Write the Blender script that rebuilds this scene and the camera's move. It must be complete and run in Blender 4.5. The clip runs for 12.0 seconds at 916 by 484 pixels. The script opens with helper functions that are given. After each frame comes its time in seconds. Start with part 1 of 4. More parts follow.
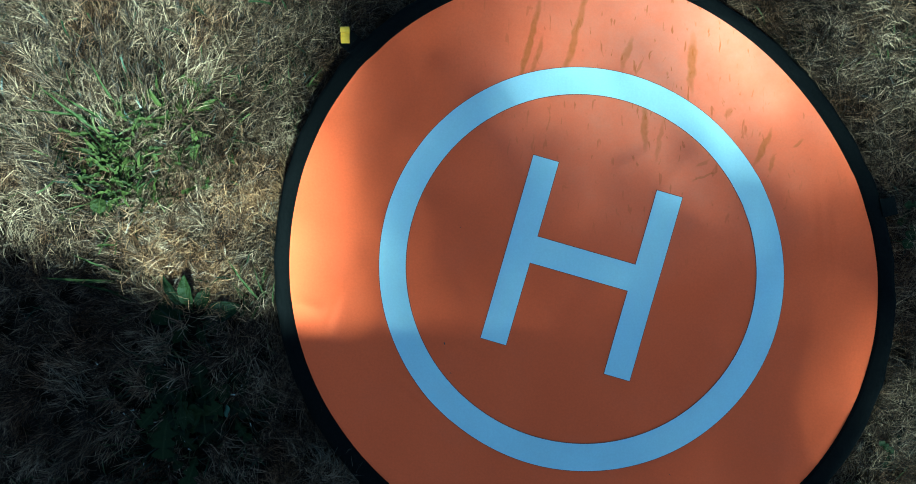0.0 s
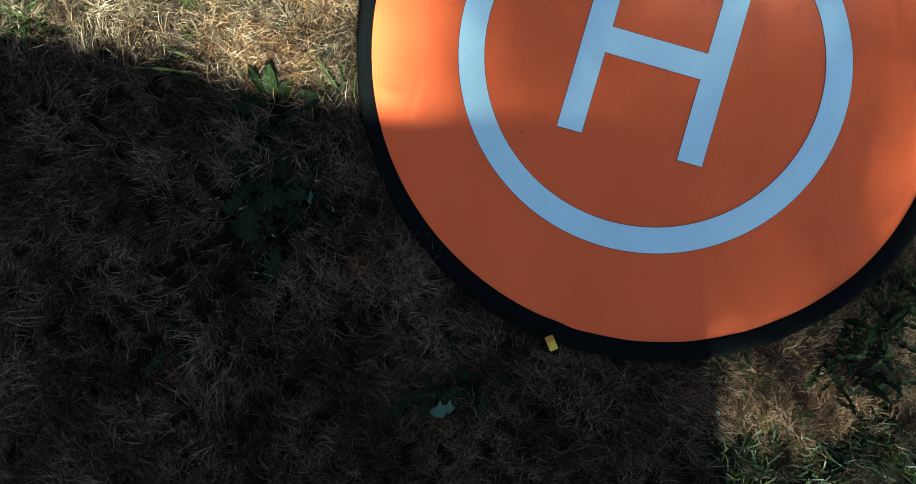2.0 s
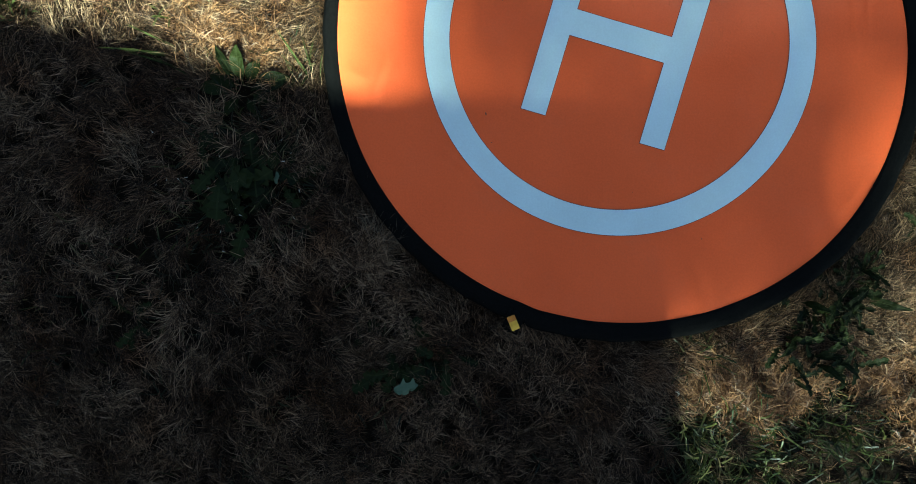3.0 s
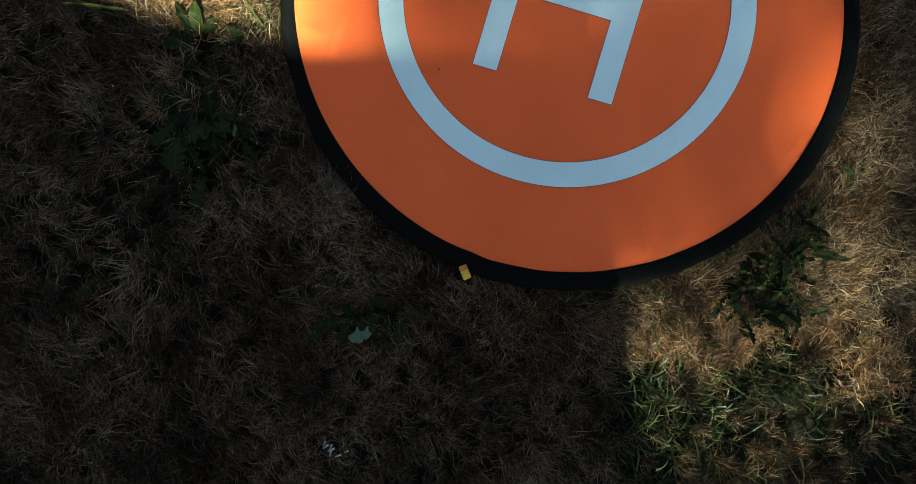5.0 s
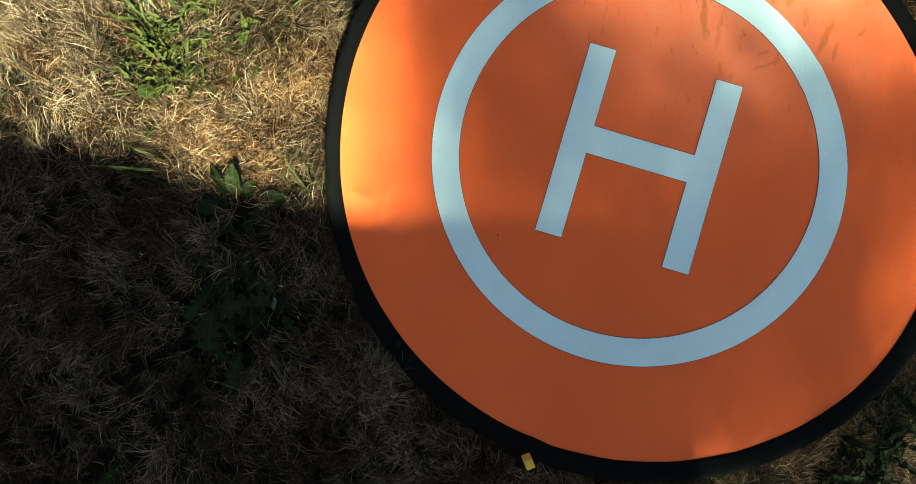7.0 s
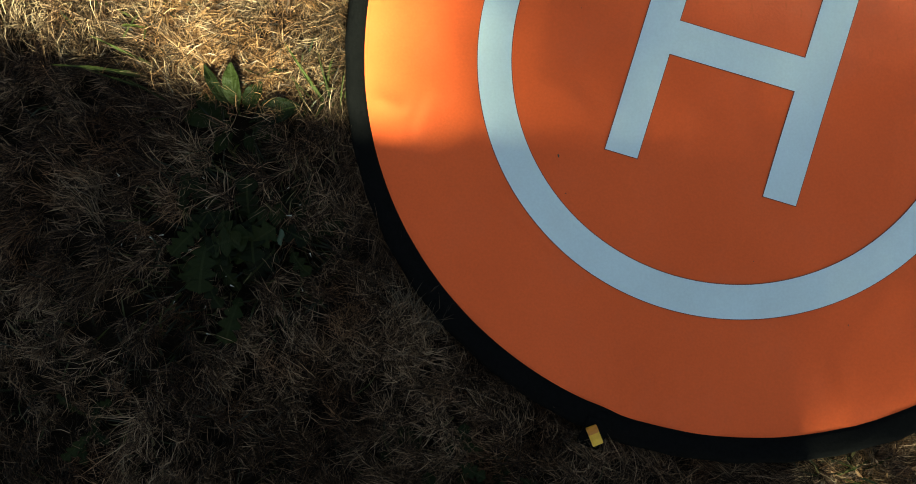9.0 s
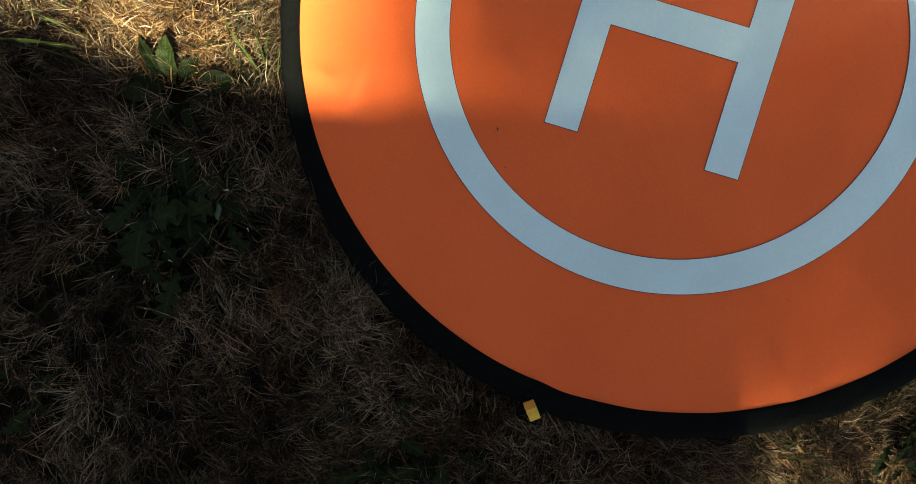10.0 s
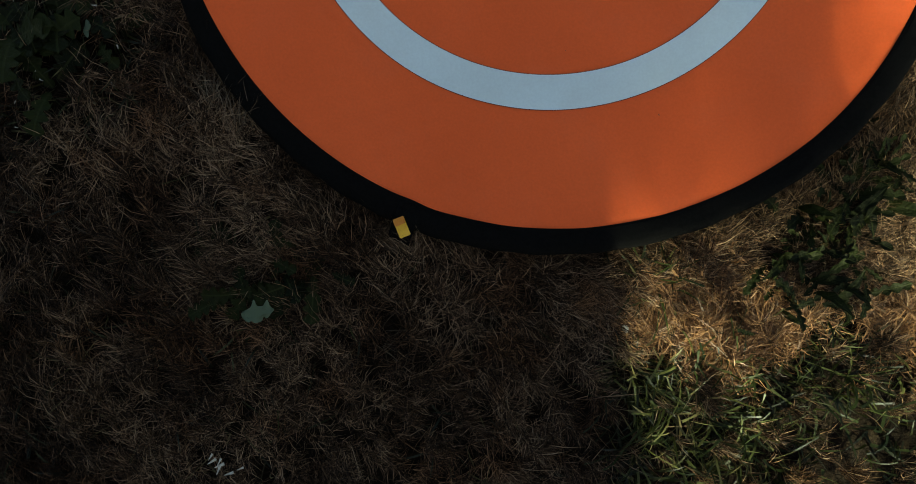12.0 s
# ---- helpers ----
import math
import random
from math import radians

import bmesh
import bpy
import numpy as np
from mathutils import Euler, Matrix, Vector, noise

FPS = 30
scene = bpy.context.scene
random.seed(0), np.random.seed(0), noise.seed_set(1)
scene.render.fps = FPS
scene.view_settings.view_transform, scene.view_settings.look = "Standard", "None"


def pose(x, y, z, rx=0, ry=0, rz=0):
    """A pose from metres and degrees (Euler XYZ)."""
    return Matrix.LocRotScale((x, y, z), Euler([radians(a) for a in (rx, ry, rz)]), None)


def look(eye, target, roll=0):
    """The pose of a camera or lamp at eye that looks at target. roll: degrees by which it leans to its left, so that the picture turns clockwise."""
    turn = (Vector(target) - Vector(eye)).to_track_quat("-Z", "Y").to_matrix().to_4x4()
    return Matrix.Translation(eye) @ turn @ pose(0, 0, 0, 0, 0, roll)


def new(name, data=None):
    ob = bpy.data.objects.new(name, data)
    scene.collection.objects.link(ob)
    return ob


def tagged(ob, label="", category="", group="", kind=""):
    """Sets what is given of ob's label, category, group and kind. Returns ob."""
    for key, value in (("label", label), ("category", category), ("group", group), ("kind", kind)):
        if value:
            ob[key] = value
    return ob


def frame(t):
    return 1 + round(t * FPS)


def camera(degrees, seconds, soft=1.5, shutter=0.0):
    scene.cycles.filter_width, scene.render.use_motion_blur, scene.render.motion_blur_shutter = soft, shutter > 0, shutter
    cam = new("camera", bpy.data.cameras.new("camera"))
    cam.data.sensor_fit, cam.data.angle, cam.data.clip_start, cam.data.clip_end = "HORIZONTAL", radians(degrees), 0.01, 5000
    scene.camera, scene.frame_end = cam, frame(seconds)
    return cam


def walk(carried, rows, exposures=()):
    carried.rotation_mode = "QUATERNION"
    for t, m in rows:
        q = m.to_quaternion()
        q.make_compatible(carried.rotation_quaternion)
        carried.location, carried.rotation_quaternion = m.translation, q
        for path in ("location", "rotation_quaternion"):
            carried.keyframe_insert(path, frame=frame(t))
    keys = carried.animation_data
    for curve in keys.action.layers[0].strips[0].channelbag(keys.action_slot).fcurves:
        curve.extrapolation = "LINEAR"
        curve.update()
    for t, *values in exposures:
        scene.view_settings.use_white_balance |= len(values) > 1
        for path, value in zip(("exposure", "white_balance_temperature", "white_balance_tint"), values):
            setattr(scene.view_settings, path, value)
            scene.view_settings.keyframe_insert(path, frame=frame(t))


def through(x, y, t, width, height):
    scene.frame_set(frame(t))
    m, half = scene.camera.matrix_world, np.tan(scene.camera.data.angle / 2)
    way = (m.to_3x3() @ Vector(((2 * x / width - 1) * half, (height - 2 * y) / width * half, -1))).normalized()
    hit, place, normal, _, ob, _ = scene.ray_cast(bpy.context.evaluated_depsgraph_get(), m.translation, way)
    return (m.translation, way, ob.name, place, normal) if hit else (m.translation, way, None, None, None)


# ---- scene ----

cam = camera(73.5, 12.0, soft=0.9)
# seconds, x, y, z, turn about x, y and z: a camera that hangs over the pad and looks down
PATH = [
    (0.0, -0.1394, 0.0311, 0.7489, 0.09, 0.73, 0.00),
    (0.2, -0.1415, -0.0262, 0.7489, -0.61, 0.73, 0.01),
    (0.5, -0.1443, -0.0840, 0.7496, -1.16, 0.73, 0.03),
    (1.0, -0.1489, -0.1478, 0.7577, -1.18, 0.63, 0.08),
    (1.5, -0.1723, -0.1964, 0.7631, -0.96, 0.83, 0.02),
    (2.0, -0.2349, -0.2268, 0.7722, -0.30, 0.77, 0.08),
    (2.5, -0.2515, -0.2291, 0.7765, -0.93, 0.86, 0.27),
    (3.0, -0.1846, -0.2347, 0.7818, -1.47, 1.11, 0.49),
    (3.5, -0.0979, -0.2887, 0.7769, -0.55, 0.52, 0.42),
    (3.7, -0.0949, -0.3089, 0.7807, -0.34, 0.19, 0.28),
    (5.3, -0.1348, -0.3090, 0.8028, -0.62, 0.79, 0.64),
    (5.5, -0.1343, -0.2626, 0.7999, -0.38, 1.04, 0.48),
    (5.7, -0.1343, -0.1966, 0.8119, -0.34, 1.22, 0.33),
    (6.0, -0.1388, -0.1030, 0.8187, -0.64, 1.47, 0.29),
    (6.2, -0.1464, -0.0750, 0.8265, -0.82, 1.47, 0.37),
    (6.5, -0.1682, -0.0826, 0.8309, -0.14, 0.99, 0.47),
    (6.8, -0.1908, -0.0999, 0.7930, 0.67, 0.91, 0.45),
    (7.0, -0.2014, -0.1116, 0.7303, 0.91, 0.90, 0.44),
    (7.2, -0.2067, -0.1130, 0.6861, 0.55, 0.88, 0.77),
    (8.8, -0.2451, -0.1652, 0.5923, 0.17, 1.56, 0.64),
    (9.0, -0.2473, -0.1834, 0.5897, 0.69, 1.28, 1.05),
    (9.5, -0.2246, -0.1904, 0.5790, 0.10, 1.19, 0.94),
    (10.0, -0.1830, -0.1908, 0.5828, -0.84, 1.79, 1.03),
    (10.5, -0.1022, -0.2030, 0.5760, -1.59, 1.29, 1.12),
    (11.0, -0.0664, -0.2483, 0.5824, -1.83, 1.71, 0.88),
    (11.5, -0.0709, -0.2997, 0.5890, -1.67, 1.74, 1.05),
    (12.0, -0.0586, -0.3429, 0.5799, -2.58, 1.77, 1.24),
]
# seconds, stops, kelvin, tint: the camera warms its picture in the first seconds
EXPOSURES = [(0.0, 2.68, 4350, -22), (0.5, 2.72, 4450, -18), (1.0, 2.88, 4750, -11), (1.5, 2.95, 5150, -6), (2.5, 3.00, 5550, -5), (3.5, 3.03, 6050, -5), (5.5, 3.02, 6650, -6), (7.0, 3.00, 6950, -7), (9.0, 3.00, 7400, -2), (12.0, 3.00, 7800, 2)]
walk(cam, [(row[0], pose(*row[1:])) for row in PATH], EXPOSURES)

# ---- daylight: a low-standing sun behind an added fence and tree, and a clear blue sky ----
SUN_UP = 42.0
SUN_WAY = Vector((0.18 * math.cos(radians(SUN_UP)), -0.984 * math.cos(radians(SUN_UP)), math.sin(radians(SUN_UP)))).normalized()
world = bpy.data.worlds.new("sky")
scene.world = world
world.use_nodes = True
sky = world.node_tree.nodes.new("ShaderNodeTexSky")
sky.sky_type, sky.sun_disc = "NISHITA", False
sky.sun_elevation, sky.sun_rotation = radians(SUN_UP), math.pi - 0.18
back = world.node_tree.nodes["Background"]
back.inputs["Strength"].default_value = 0.023
world.node_tree.links.new(sky.outputs[0], back.inputs["Color"])
sun_data = bpy.data.lights.new("sun", "SUN")
sun_data.energy, sun_data.angle, sun_data.color = 5.0, radians(0.53), (0.90, 1.0, 0.85)
sun = new("sun", sun_data)
sun.matrix_world = look(SUN_WAY * 20, (0, 0, 0))


# ---- materials ----
def material(name):
    m = bpy.data.materials.new(name)
    m.use_nodes = True
    return m, m.node_tree.nodes, m.node_tree.links, m.node_tree.nodes["Principled BSDF"]


def node(nodes, kind, **values):
    n = nodes.new(kind)
    for k, v in values.items():
        if k in n.inputs:
            n.inputs[k].default_value = v
    return n


def ramp(nodes, links, source, stops):
    r = nodes.new("ShaderNodeValToRGB")
    while len(r.color_ramp.elements) < len(stops):
        r.color_ramp.elements.new(0.5)
    for e, (at, c) in zip(r.color_ramp.elements, stops):
        e.position, e.color = at, (*c, 1)
    links.new(source, r.inputs["Fac"])
    return r


def maths(nodes, links, op, a, b=None, clamp=False):
    n = nodes.new("ShaderNodeMath")
    n.operation, n.use_clamp = op, clamp
    for slot, v in zip(n.inputs, (a, b)):
        if v is None:
            continue
        if isinstance(v, (int, float)):
            slot.default_value = v
        else:
            links.new(v, slot)
    return n.outputs[0]


def mixed(nodes, links, fac, a, b, blend="MIX"):
    n = nodes.new("ShaderNodeMix")
    n.data_type, n.blend_type = "RGBA", blend
    for slot, v in ((n.inputs[0], fac), (n.inputs[6], a), (n.inputs[7], b)):
        if isinstance(v, (int, float)):
            slot.default_value = v
        elif isinstance(v, tuple):
            slot.default_value = (*v, 1)
        else:
            links.new(v, slot)
    return n.outputs[2]


def bumped(nodes, links, shader, height, strength, distance):
    b = node(nodes, "ShaderNodeBump", Strength=strength, Distance=distance)
    links.new(height, b.inputs["Height"])
    links.new(b.outputs[0], shader.inputs["Normal"])


def blade_material(name, stops, rough=0.6, through=0.25, patch=None, gloss=0.3):
    """Grass or straw: every blade takes its own tone, and patches of the lawn differ."""
    m, nodes, links, shader = material(name)
    geo = nodes.new("ShaderNodeNewGeometry")
    co = nodes.new("ShaderNodeTexCoord")
    big = node(nodes, "ShaderNodeTexNoise", Scale=9.0, Detail=3.0)
    links.new(co.outputs["Object"], big.inputs["Vector"])
    tone = maths(nodes, links, "ADD", geo.outputs["Random Per Island"], maths(nodes, links, "MULTIPLY", maths(nodes, links, "SUBTRACT", big.outputs[0], 0.5), 1.1), clamp=True)
    colour = ramp(nodes, links, tone, stops).outputs[0]
    if patch:
        spots = node(nodes, "ShaderNodeTexNoise", Scale=14.0, Detail=2.0)
        links.new(co.outputs["Object"], spots.inputs["Vector"])
        mask = ramp(nodes, links, spots.outputs[0], [(0.52, (0, 0, 0)), (0.66, (1, 1, 1))])
        colour = mixed(nodes, links, mask.outputs[0], colour, patch, "MULTIPLY")
    fine = node(nodes, "ShaderNodeTexNoise", Scale=700.0, Detail=1.0)
    links.new(co.outputs["Object"], fine.inputs["Vector"])
    colour = mixed(nodes, links, 0.5, colour, ramp(nodes, links, fine.outputs[0], [(0.3, (0.55, 0.55, 0.55)), (0.7, (1, 1, 1))]).outputs[0], "MULTIPLY")
    links.new(colour, shader.inputs["Base Color"])
    shader.inputs["Roughness"].default_value = rough
    shader.inputs["Specular IOR Level"].default_value = gloss
    thin = nodes.new("ShaderNodeBsdfTranslucent")
    links.new(colour, thin.inputs["Color"])
    mix = node(nodes, "ShaderNodeMixShader", Fac=through)
    links.new(shader.outputs[0], mix.inputs[1])
    links.new(thin.outputs[0], mix.inputs[2])
    links.new(mix.outputs[0], nodes["Material Output"].inputs["Surface"])
    return m


def soil_material():
    m, nodes, links, shader = material("soil")
    co = nodes.new("ShaderNodeTexCoord")
    n = node(nodes, "ShaderNodeTexNoise", Scale=60.0, Detail=6.0, Roughness=0.7)
    links.new(co.outputs["Object"], n.inputs["Vector"])
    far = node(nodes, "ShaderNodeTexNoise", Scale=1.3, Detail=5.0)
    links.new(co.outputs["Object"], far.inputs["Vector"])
    # almost black near the pad: the shade deep between blades is in this colour
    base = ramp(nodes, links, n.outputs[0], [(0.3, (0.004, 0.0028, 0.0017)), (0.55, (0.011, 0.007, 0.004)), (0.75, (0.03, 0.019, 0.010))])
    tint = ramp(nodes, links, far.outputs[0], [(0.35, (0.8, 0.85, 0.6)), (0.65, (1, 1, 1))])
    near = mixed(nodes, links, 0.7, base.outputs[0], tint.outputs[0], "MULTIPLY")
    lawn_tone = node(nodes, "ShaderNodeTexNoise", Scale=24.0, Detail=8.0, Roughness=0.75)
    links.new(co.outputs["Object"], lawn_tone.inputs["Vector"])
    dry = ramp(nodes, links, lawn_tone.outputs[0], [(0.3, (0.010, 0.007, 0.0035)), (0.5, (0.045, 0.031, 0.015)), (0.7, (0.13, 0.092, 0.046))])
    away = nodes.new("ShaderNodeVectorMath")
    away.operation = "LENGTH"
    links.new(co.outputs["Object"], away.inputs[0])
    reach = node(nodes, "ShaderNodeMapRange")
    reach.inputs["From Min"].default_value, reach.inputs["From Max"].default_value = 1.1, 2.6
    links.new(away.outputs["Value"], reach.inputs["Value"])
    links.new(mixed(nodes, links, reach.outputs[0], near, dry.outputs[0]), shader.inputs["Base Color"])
    shader.inputs["Roughness"].default_value = 0.95
    shader.inputs["Specular IOR Level"].default_value = 0.08
    bumped(nodes, links, shader, n.outputs[0], 0.8, 0.01)
    return m


# dried water marks on the fabric: x, y, half width, half length, lean in degrees, depth
STAINS = [
    (-0.062, 0.275, 0.0045, 0.050, -14, 0.9), (-0.006, 0.285, 0.005, 0.050, -15, 0.9), (-0.053, 0.258, 0.0035, 0.022, -16, 0.7),
    (0.056, 0.262, 0.004, 0.018, -18, 0.7), (0.136, 0.250, 0.006, 0.030, -2, 1.0), (0.079, 0.172, 0.0045, 0.024, 0, 0.8),
    (0.097, 0.155, 0.003, 0.022, -12, 0.5), (0.221, 0.147, 0.0035, 0.022, -26, 0.9), (0.231, 0.128, 0.003, 0.010, -12, 0.7),
    (0.180, 0.190, 0.004, 0.006, -30, 0.7), (0.263, 0.152, 0.002, 0.007, -48, 0.8), (0.148, 0.128, 0.002, 0.008, -60, 0.5),
    (0.072, 0.245, 0.0016, 0.010, -22, 0.7),
    (0.165, 0.145, 0.0015, 0.012, -50, 0.6), (0.150, 0.112, 0.0015, 0.014, -64, 0.6),
]


def stain_mask(nodes, links, co):
    wob = node(nodes, "ShaderNodeTexNoise", Scale=55.0, Detail=3.0)
    links.new(co.outputs["Object"], wob.inputs["Vector"])
    shift = nodes.new("ShaderNodeVectorMath")
    shift.operation = "MULTIPLY_ADD"
    links.new(wob.outputs["Color"], shift.inputs[0])
    shift.inputs[1].default_value = (0.010, 0.010, 0)
    links.new(co.outputs["Object"], shift.inputs[2])
    total = None
    for x, y, w, l, lean, depth in STAINS:
        place = nodes.new("ShaderNodeMapping")
        place.vector_type = "TEXTURE"
        place.inputs["Location"].default_value = (x + 0.005, y + 0.005, 0)
        place.inputs["Rotation"].default_value = (0, 0, radians(lean))
        place.inputs["Scale"].default_value = (w * 1.15, l * 1.35, 1.0)
        links.new(shift.outputs[0], place.inputs["Vector"])
        size = nodes.new("ShaderNodeVectorMath")
        size.operation = "LENGTH"
        links.new(place.outputs[0], size.inputs[0])
        edge = nodes.new("ShaderNodeMapRange")
        edge.inputs["From Min"].default_value, edge.inputs["From Max"].default_value = 1.0, 0.55
        edge.inputs["To Max"].default_value = depth
        links.new(size.outputs["Value"], edge.inputs["Value"])
        total = edge.outputs[0] if total is None else maths(nodes, links, "MAXIMUM", total, edge.outputs[0])
    speck = node(nodes, "ShaderNodeTexNoise", Scale=120.0, Detail=2.0)
    links.new(co.outputs["Object"], speck.inputs["Vector"])
    return maths(nodes, links, "MULTIPLY", total, maths(nodes, links, "ADD", maths(nodes, links, "MULTIPLY", speck.outputs[0], 0.8), 0.35), clamp=True)


def fabric_material(name, colour, stained, rough, gloss, dust):
    """Coated nylon: fine weave, faint blotches, some dust, dried water marks, and a painted sunlit tone if stained."""
    m, nodes, links, shader = material(name)
    co = nodes.new("ShaderNodeTexCoord")
    wide = node(nodes, "ShaderNodeTexNoise", Scale=7.0, Detail=4.0)
    links.new(co.outputs["Object"], wide.inputs["Vector"])
    grain = node(nodes, "ShaderNodeTexNoise", Scale=420.0, Detail=2.0)
    links.new(co.outputs["Object"], grain.inputs["Vector"])
    out = mixed(nodes, links, 1.0, colour, ramp(nodes, links, wide.outputs[0], [(0.3, (0.9, 0.88, 0.86)), (0.7, (1, 1, 1))]).outputs[0], "MULTIPLY")
    out = mixed(nodes, links, 0.25, out, ramp(nodes, links, grain.outputs[0], [(0.3, (0.75, 0.75, 0.75)), (0.7, (1, 1, 1))]).outputs[0], "MULTIPLY")
    film = node(nodes, "ShaderNodeTexNoise", Scale=16.0, Detail=8.0, Roughness=0.7)
    links.new(co.outputs["Object"], film.inputs["Vector"])
    veil = ramp(nodes, links, film.outputs[0], [(0.5, (0, 0, 0)), (0.75, (dust, dust, dust))])
    out = mixed(nodes, links, veil.outputs[0], out, (0.42, 0.36, 0.28))
    if stained:
        span = nodes.new("ShaderNodeVectorMath")
        span.operation = "DISTANCE"
        links.new(co.outputs["Object"], span.inputs[0])
        span.inputs[1].default_value = (0.12, 0.27, 0.0)
        patch = node(nodes, "ShaderNodeMapRange")
        patch.inputs["From Min"].default_value, patch.inputs["From Max"].default_value = 0.30, 0.05
        links.new(span.outputs["Value"], patch.inputs["Value"])
        # tan look of the sunlit upper right, mixed into the fabric colour
        loose = maths(nodes, links, "MULTIPLY", patch.outputs[0], maths(nodes, links, "ADD", maths(nodes, links, "MULTIPLY", film.outputs[0], 0.42), 0.02), clamp=True)
        out = mixed(nodes, links, loose, out, (0.55, 0.42, 0.30))
        turned = nodes.new("ShaderNodeMapping")
        turned.inputs["Rotation"].default_value = (0, 0, radians(22))
        turned.inputs["Scale"].default_value = (150, 48, 1)
        links.new(co.outputs["Object"], turned.inputs["Vector"])
        fleck = node(nodes, "ShaderNodeTexNoise", Scale=1.0, Detail=2.0, Distortion=0.6)
        links.new(turned.outputs[0], fleck.inputs["Vector"])
        marks = ramp(nodes, links, fleck.outputs[0], [(0.64, (0, 0, 0)), (0.70, (1, 1, 1))])
        out = mixed(nodes, links, maths(nodes, links, "MULTIPLY", maths(nodes, links, "MULTIPLY", marks.outputs[0], patch.outputs[0]), 0.75, True), out, (0.46, 0.095, 0.012))
        out = mixed(nodes, links, maths(nodes, links, "MULTIPLY", stain_mask(nodes, links, co), 0.85), out, (0.42, 0.105, 0.010))
    links.new(out, shader.inputs["Base Color"])
    links.new(ramp(nodes, links, film.outputs[0], [(0.3, (rough - 0.05,) * 3), (0.7, (rough + 0.1,) * 3)]).outputs[0], shader.inputs["Roughness"])
    shader.inputs["Specular IOR Level"].default_value = gloss
    weave = []
    for axis in (0, 1):
        wave = node(nodes, "ShaderNodeTexWave", Scale=320.0, Distortion=0.0)
        wave.bands_direction = "XY"[axis]
        links.new(co.outputs["Object"], wave.inputs["Vector"])
        weave.append(wave.outputs["Fac"])
    threads = maths(nodes, links, "MULTIPLY", weave[0], weave[1])
    height = maths(nodes, links, "ADD", maths(nodes, links, "MULTIPLY", threads, 0.3), maths(nodes, links, "MULTIPLY", grain.outputs[0], 0.7))
    bumped(nodes, links, shader, height, 0.25, 0.0006)
    return m


def plain_material(name, stops, scale, rough, gloss=0.4, relief=0.2, depth=0.001):
    m, nodes, links, shader = material(name)
    co = nodes.new("ShaderNodeTexCoord")
    n = node(nodes, "ShaderNodeTexNoise", Scale=scale, Detail=5.0, Roughness=0.65)
    links.new(co.outputs["Object"], n.inputs["Vector"])
    links.new(ramp(nodes, links, n.outputs[0], stops).outputs[0], shader.inputs["Base Color"])
    shader.inputs["Roughness"].default_value = rough
    shader.inputs["Specular IOR Level"].default_value = gloss
    bumped(nodes, links, shader, n.outputs[0], relief, depth)
    return m


def leaf_material(name, dark, light, pale):
    """A living leaf: its own tone, mottled, paler along the midrib."""
    m, nodes, links, shader = material(name)
    info = nodes.new("ShaderNodeObjectInfo")
    co = nodes.new("ShaderNodeTexCoord")
    n = node(nodes, "ShaderNodeTexNoise", Scale=5.0, Detail=5.0)
    links.new(co.outputs["Object"], n.inputs["Vector"])
    tone = maths(nodes, links, "ADD", maths(nodes, links, "MULTIPLY", info.outputs["Random"], 0.6), maths(nodes, links, "MULTIPLY", n.outputs[0], 0.5))
    colour = ramp(nodes, links, tone, [(0.2, dark), (0.75, light)]).outputs[0]
    split = nodes.new("ShaderNodeSeparateXYZ")
    links.new(co.outputs["Object"], split.inputs[0])
    rib = maths(nodes, links, "LESS_THAN", maths(nodes, links, "ABSOLUTE", split.outputs[0]), 0.012)
    colour = mixed(nodes, links, maths(nodes, links, "MULTIPLY", rib, 0.7), colour, pale)
    links.new(colour, shader.inputs["Base Color"])
    shader.inputs["Roughness"].default_value = 0.6
    shader.inputs["Specular IOR Level"].default_value = 0.1
    bumped(nodes, links, shader, n.outputs[0], 0.4, 0.02)
    thin = nodes.new("ShaderNodeBsdfTranslucent")
    links.new(colour, thin.inputs["Color"])
    mix = node(nodes, "ShaderNodeMixShader", Fac=0.2)
    links.new(shader.outputs[0], mix.inputs[1])
    links.new(thin.outputs[0], mix.inputs[2])
    links.new(mix.outputs[0], nodes["Material Output"].inputs["Surface"])
    return m


STRAW = blade_material("straw", [(0.0, (0.0104, 0.0054, 0.0027)), (0.36, (0.0275, 0.0147, 0.0078)), (0.70, (0.121, 0.067, 0.036)), (1.0, (0.43, 0.285, 0.172))], rough=0.5, gloss=0.14, patch=(0.82, 0.68, 0.57))
PALE_STRAW = blade_material("pale_straw", [(0.0, (0.06, 0.04, 0.025)), (0.5, (0.13, 0.095, 0.062)), (1.0, (0.26, 0.20, 0.135))], rough=0.5, gloss=0.15)
GOLDEN = blade_material("golden_thatch", [(0.0, (0.047, 0.019, 0.007)), (0.5, (0.15, 0.068, 0.026)), (1.0, (0.36, 0.19, 0.085))], rough=0.45, gloss=0.3)
CUT = blade_material("cut_blade", [(0.0, (0.009, 0.015, 0.003)), (0.5, (0.028, 0.038, 0.008)), (0.85, (0.075, 0.080, 0.022)), (1.0, (0.15, 0.14, 0.05))], rough=0.5, through=0.3, gloss=0.2)
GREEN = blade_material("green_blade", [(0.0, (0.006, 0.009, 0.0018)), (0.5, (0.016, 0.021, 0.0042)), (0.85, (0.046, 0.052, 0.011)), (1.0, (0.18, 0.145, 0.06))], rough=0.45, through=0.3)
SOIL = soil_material()
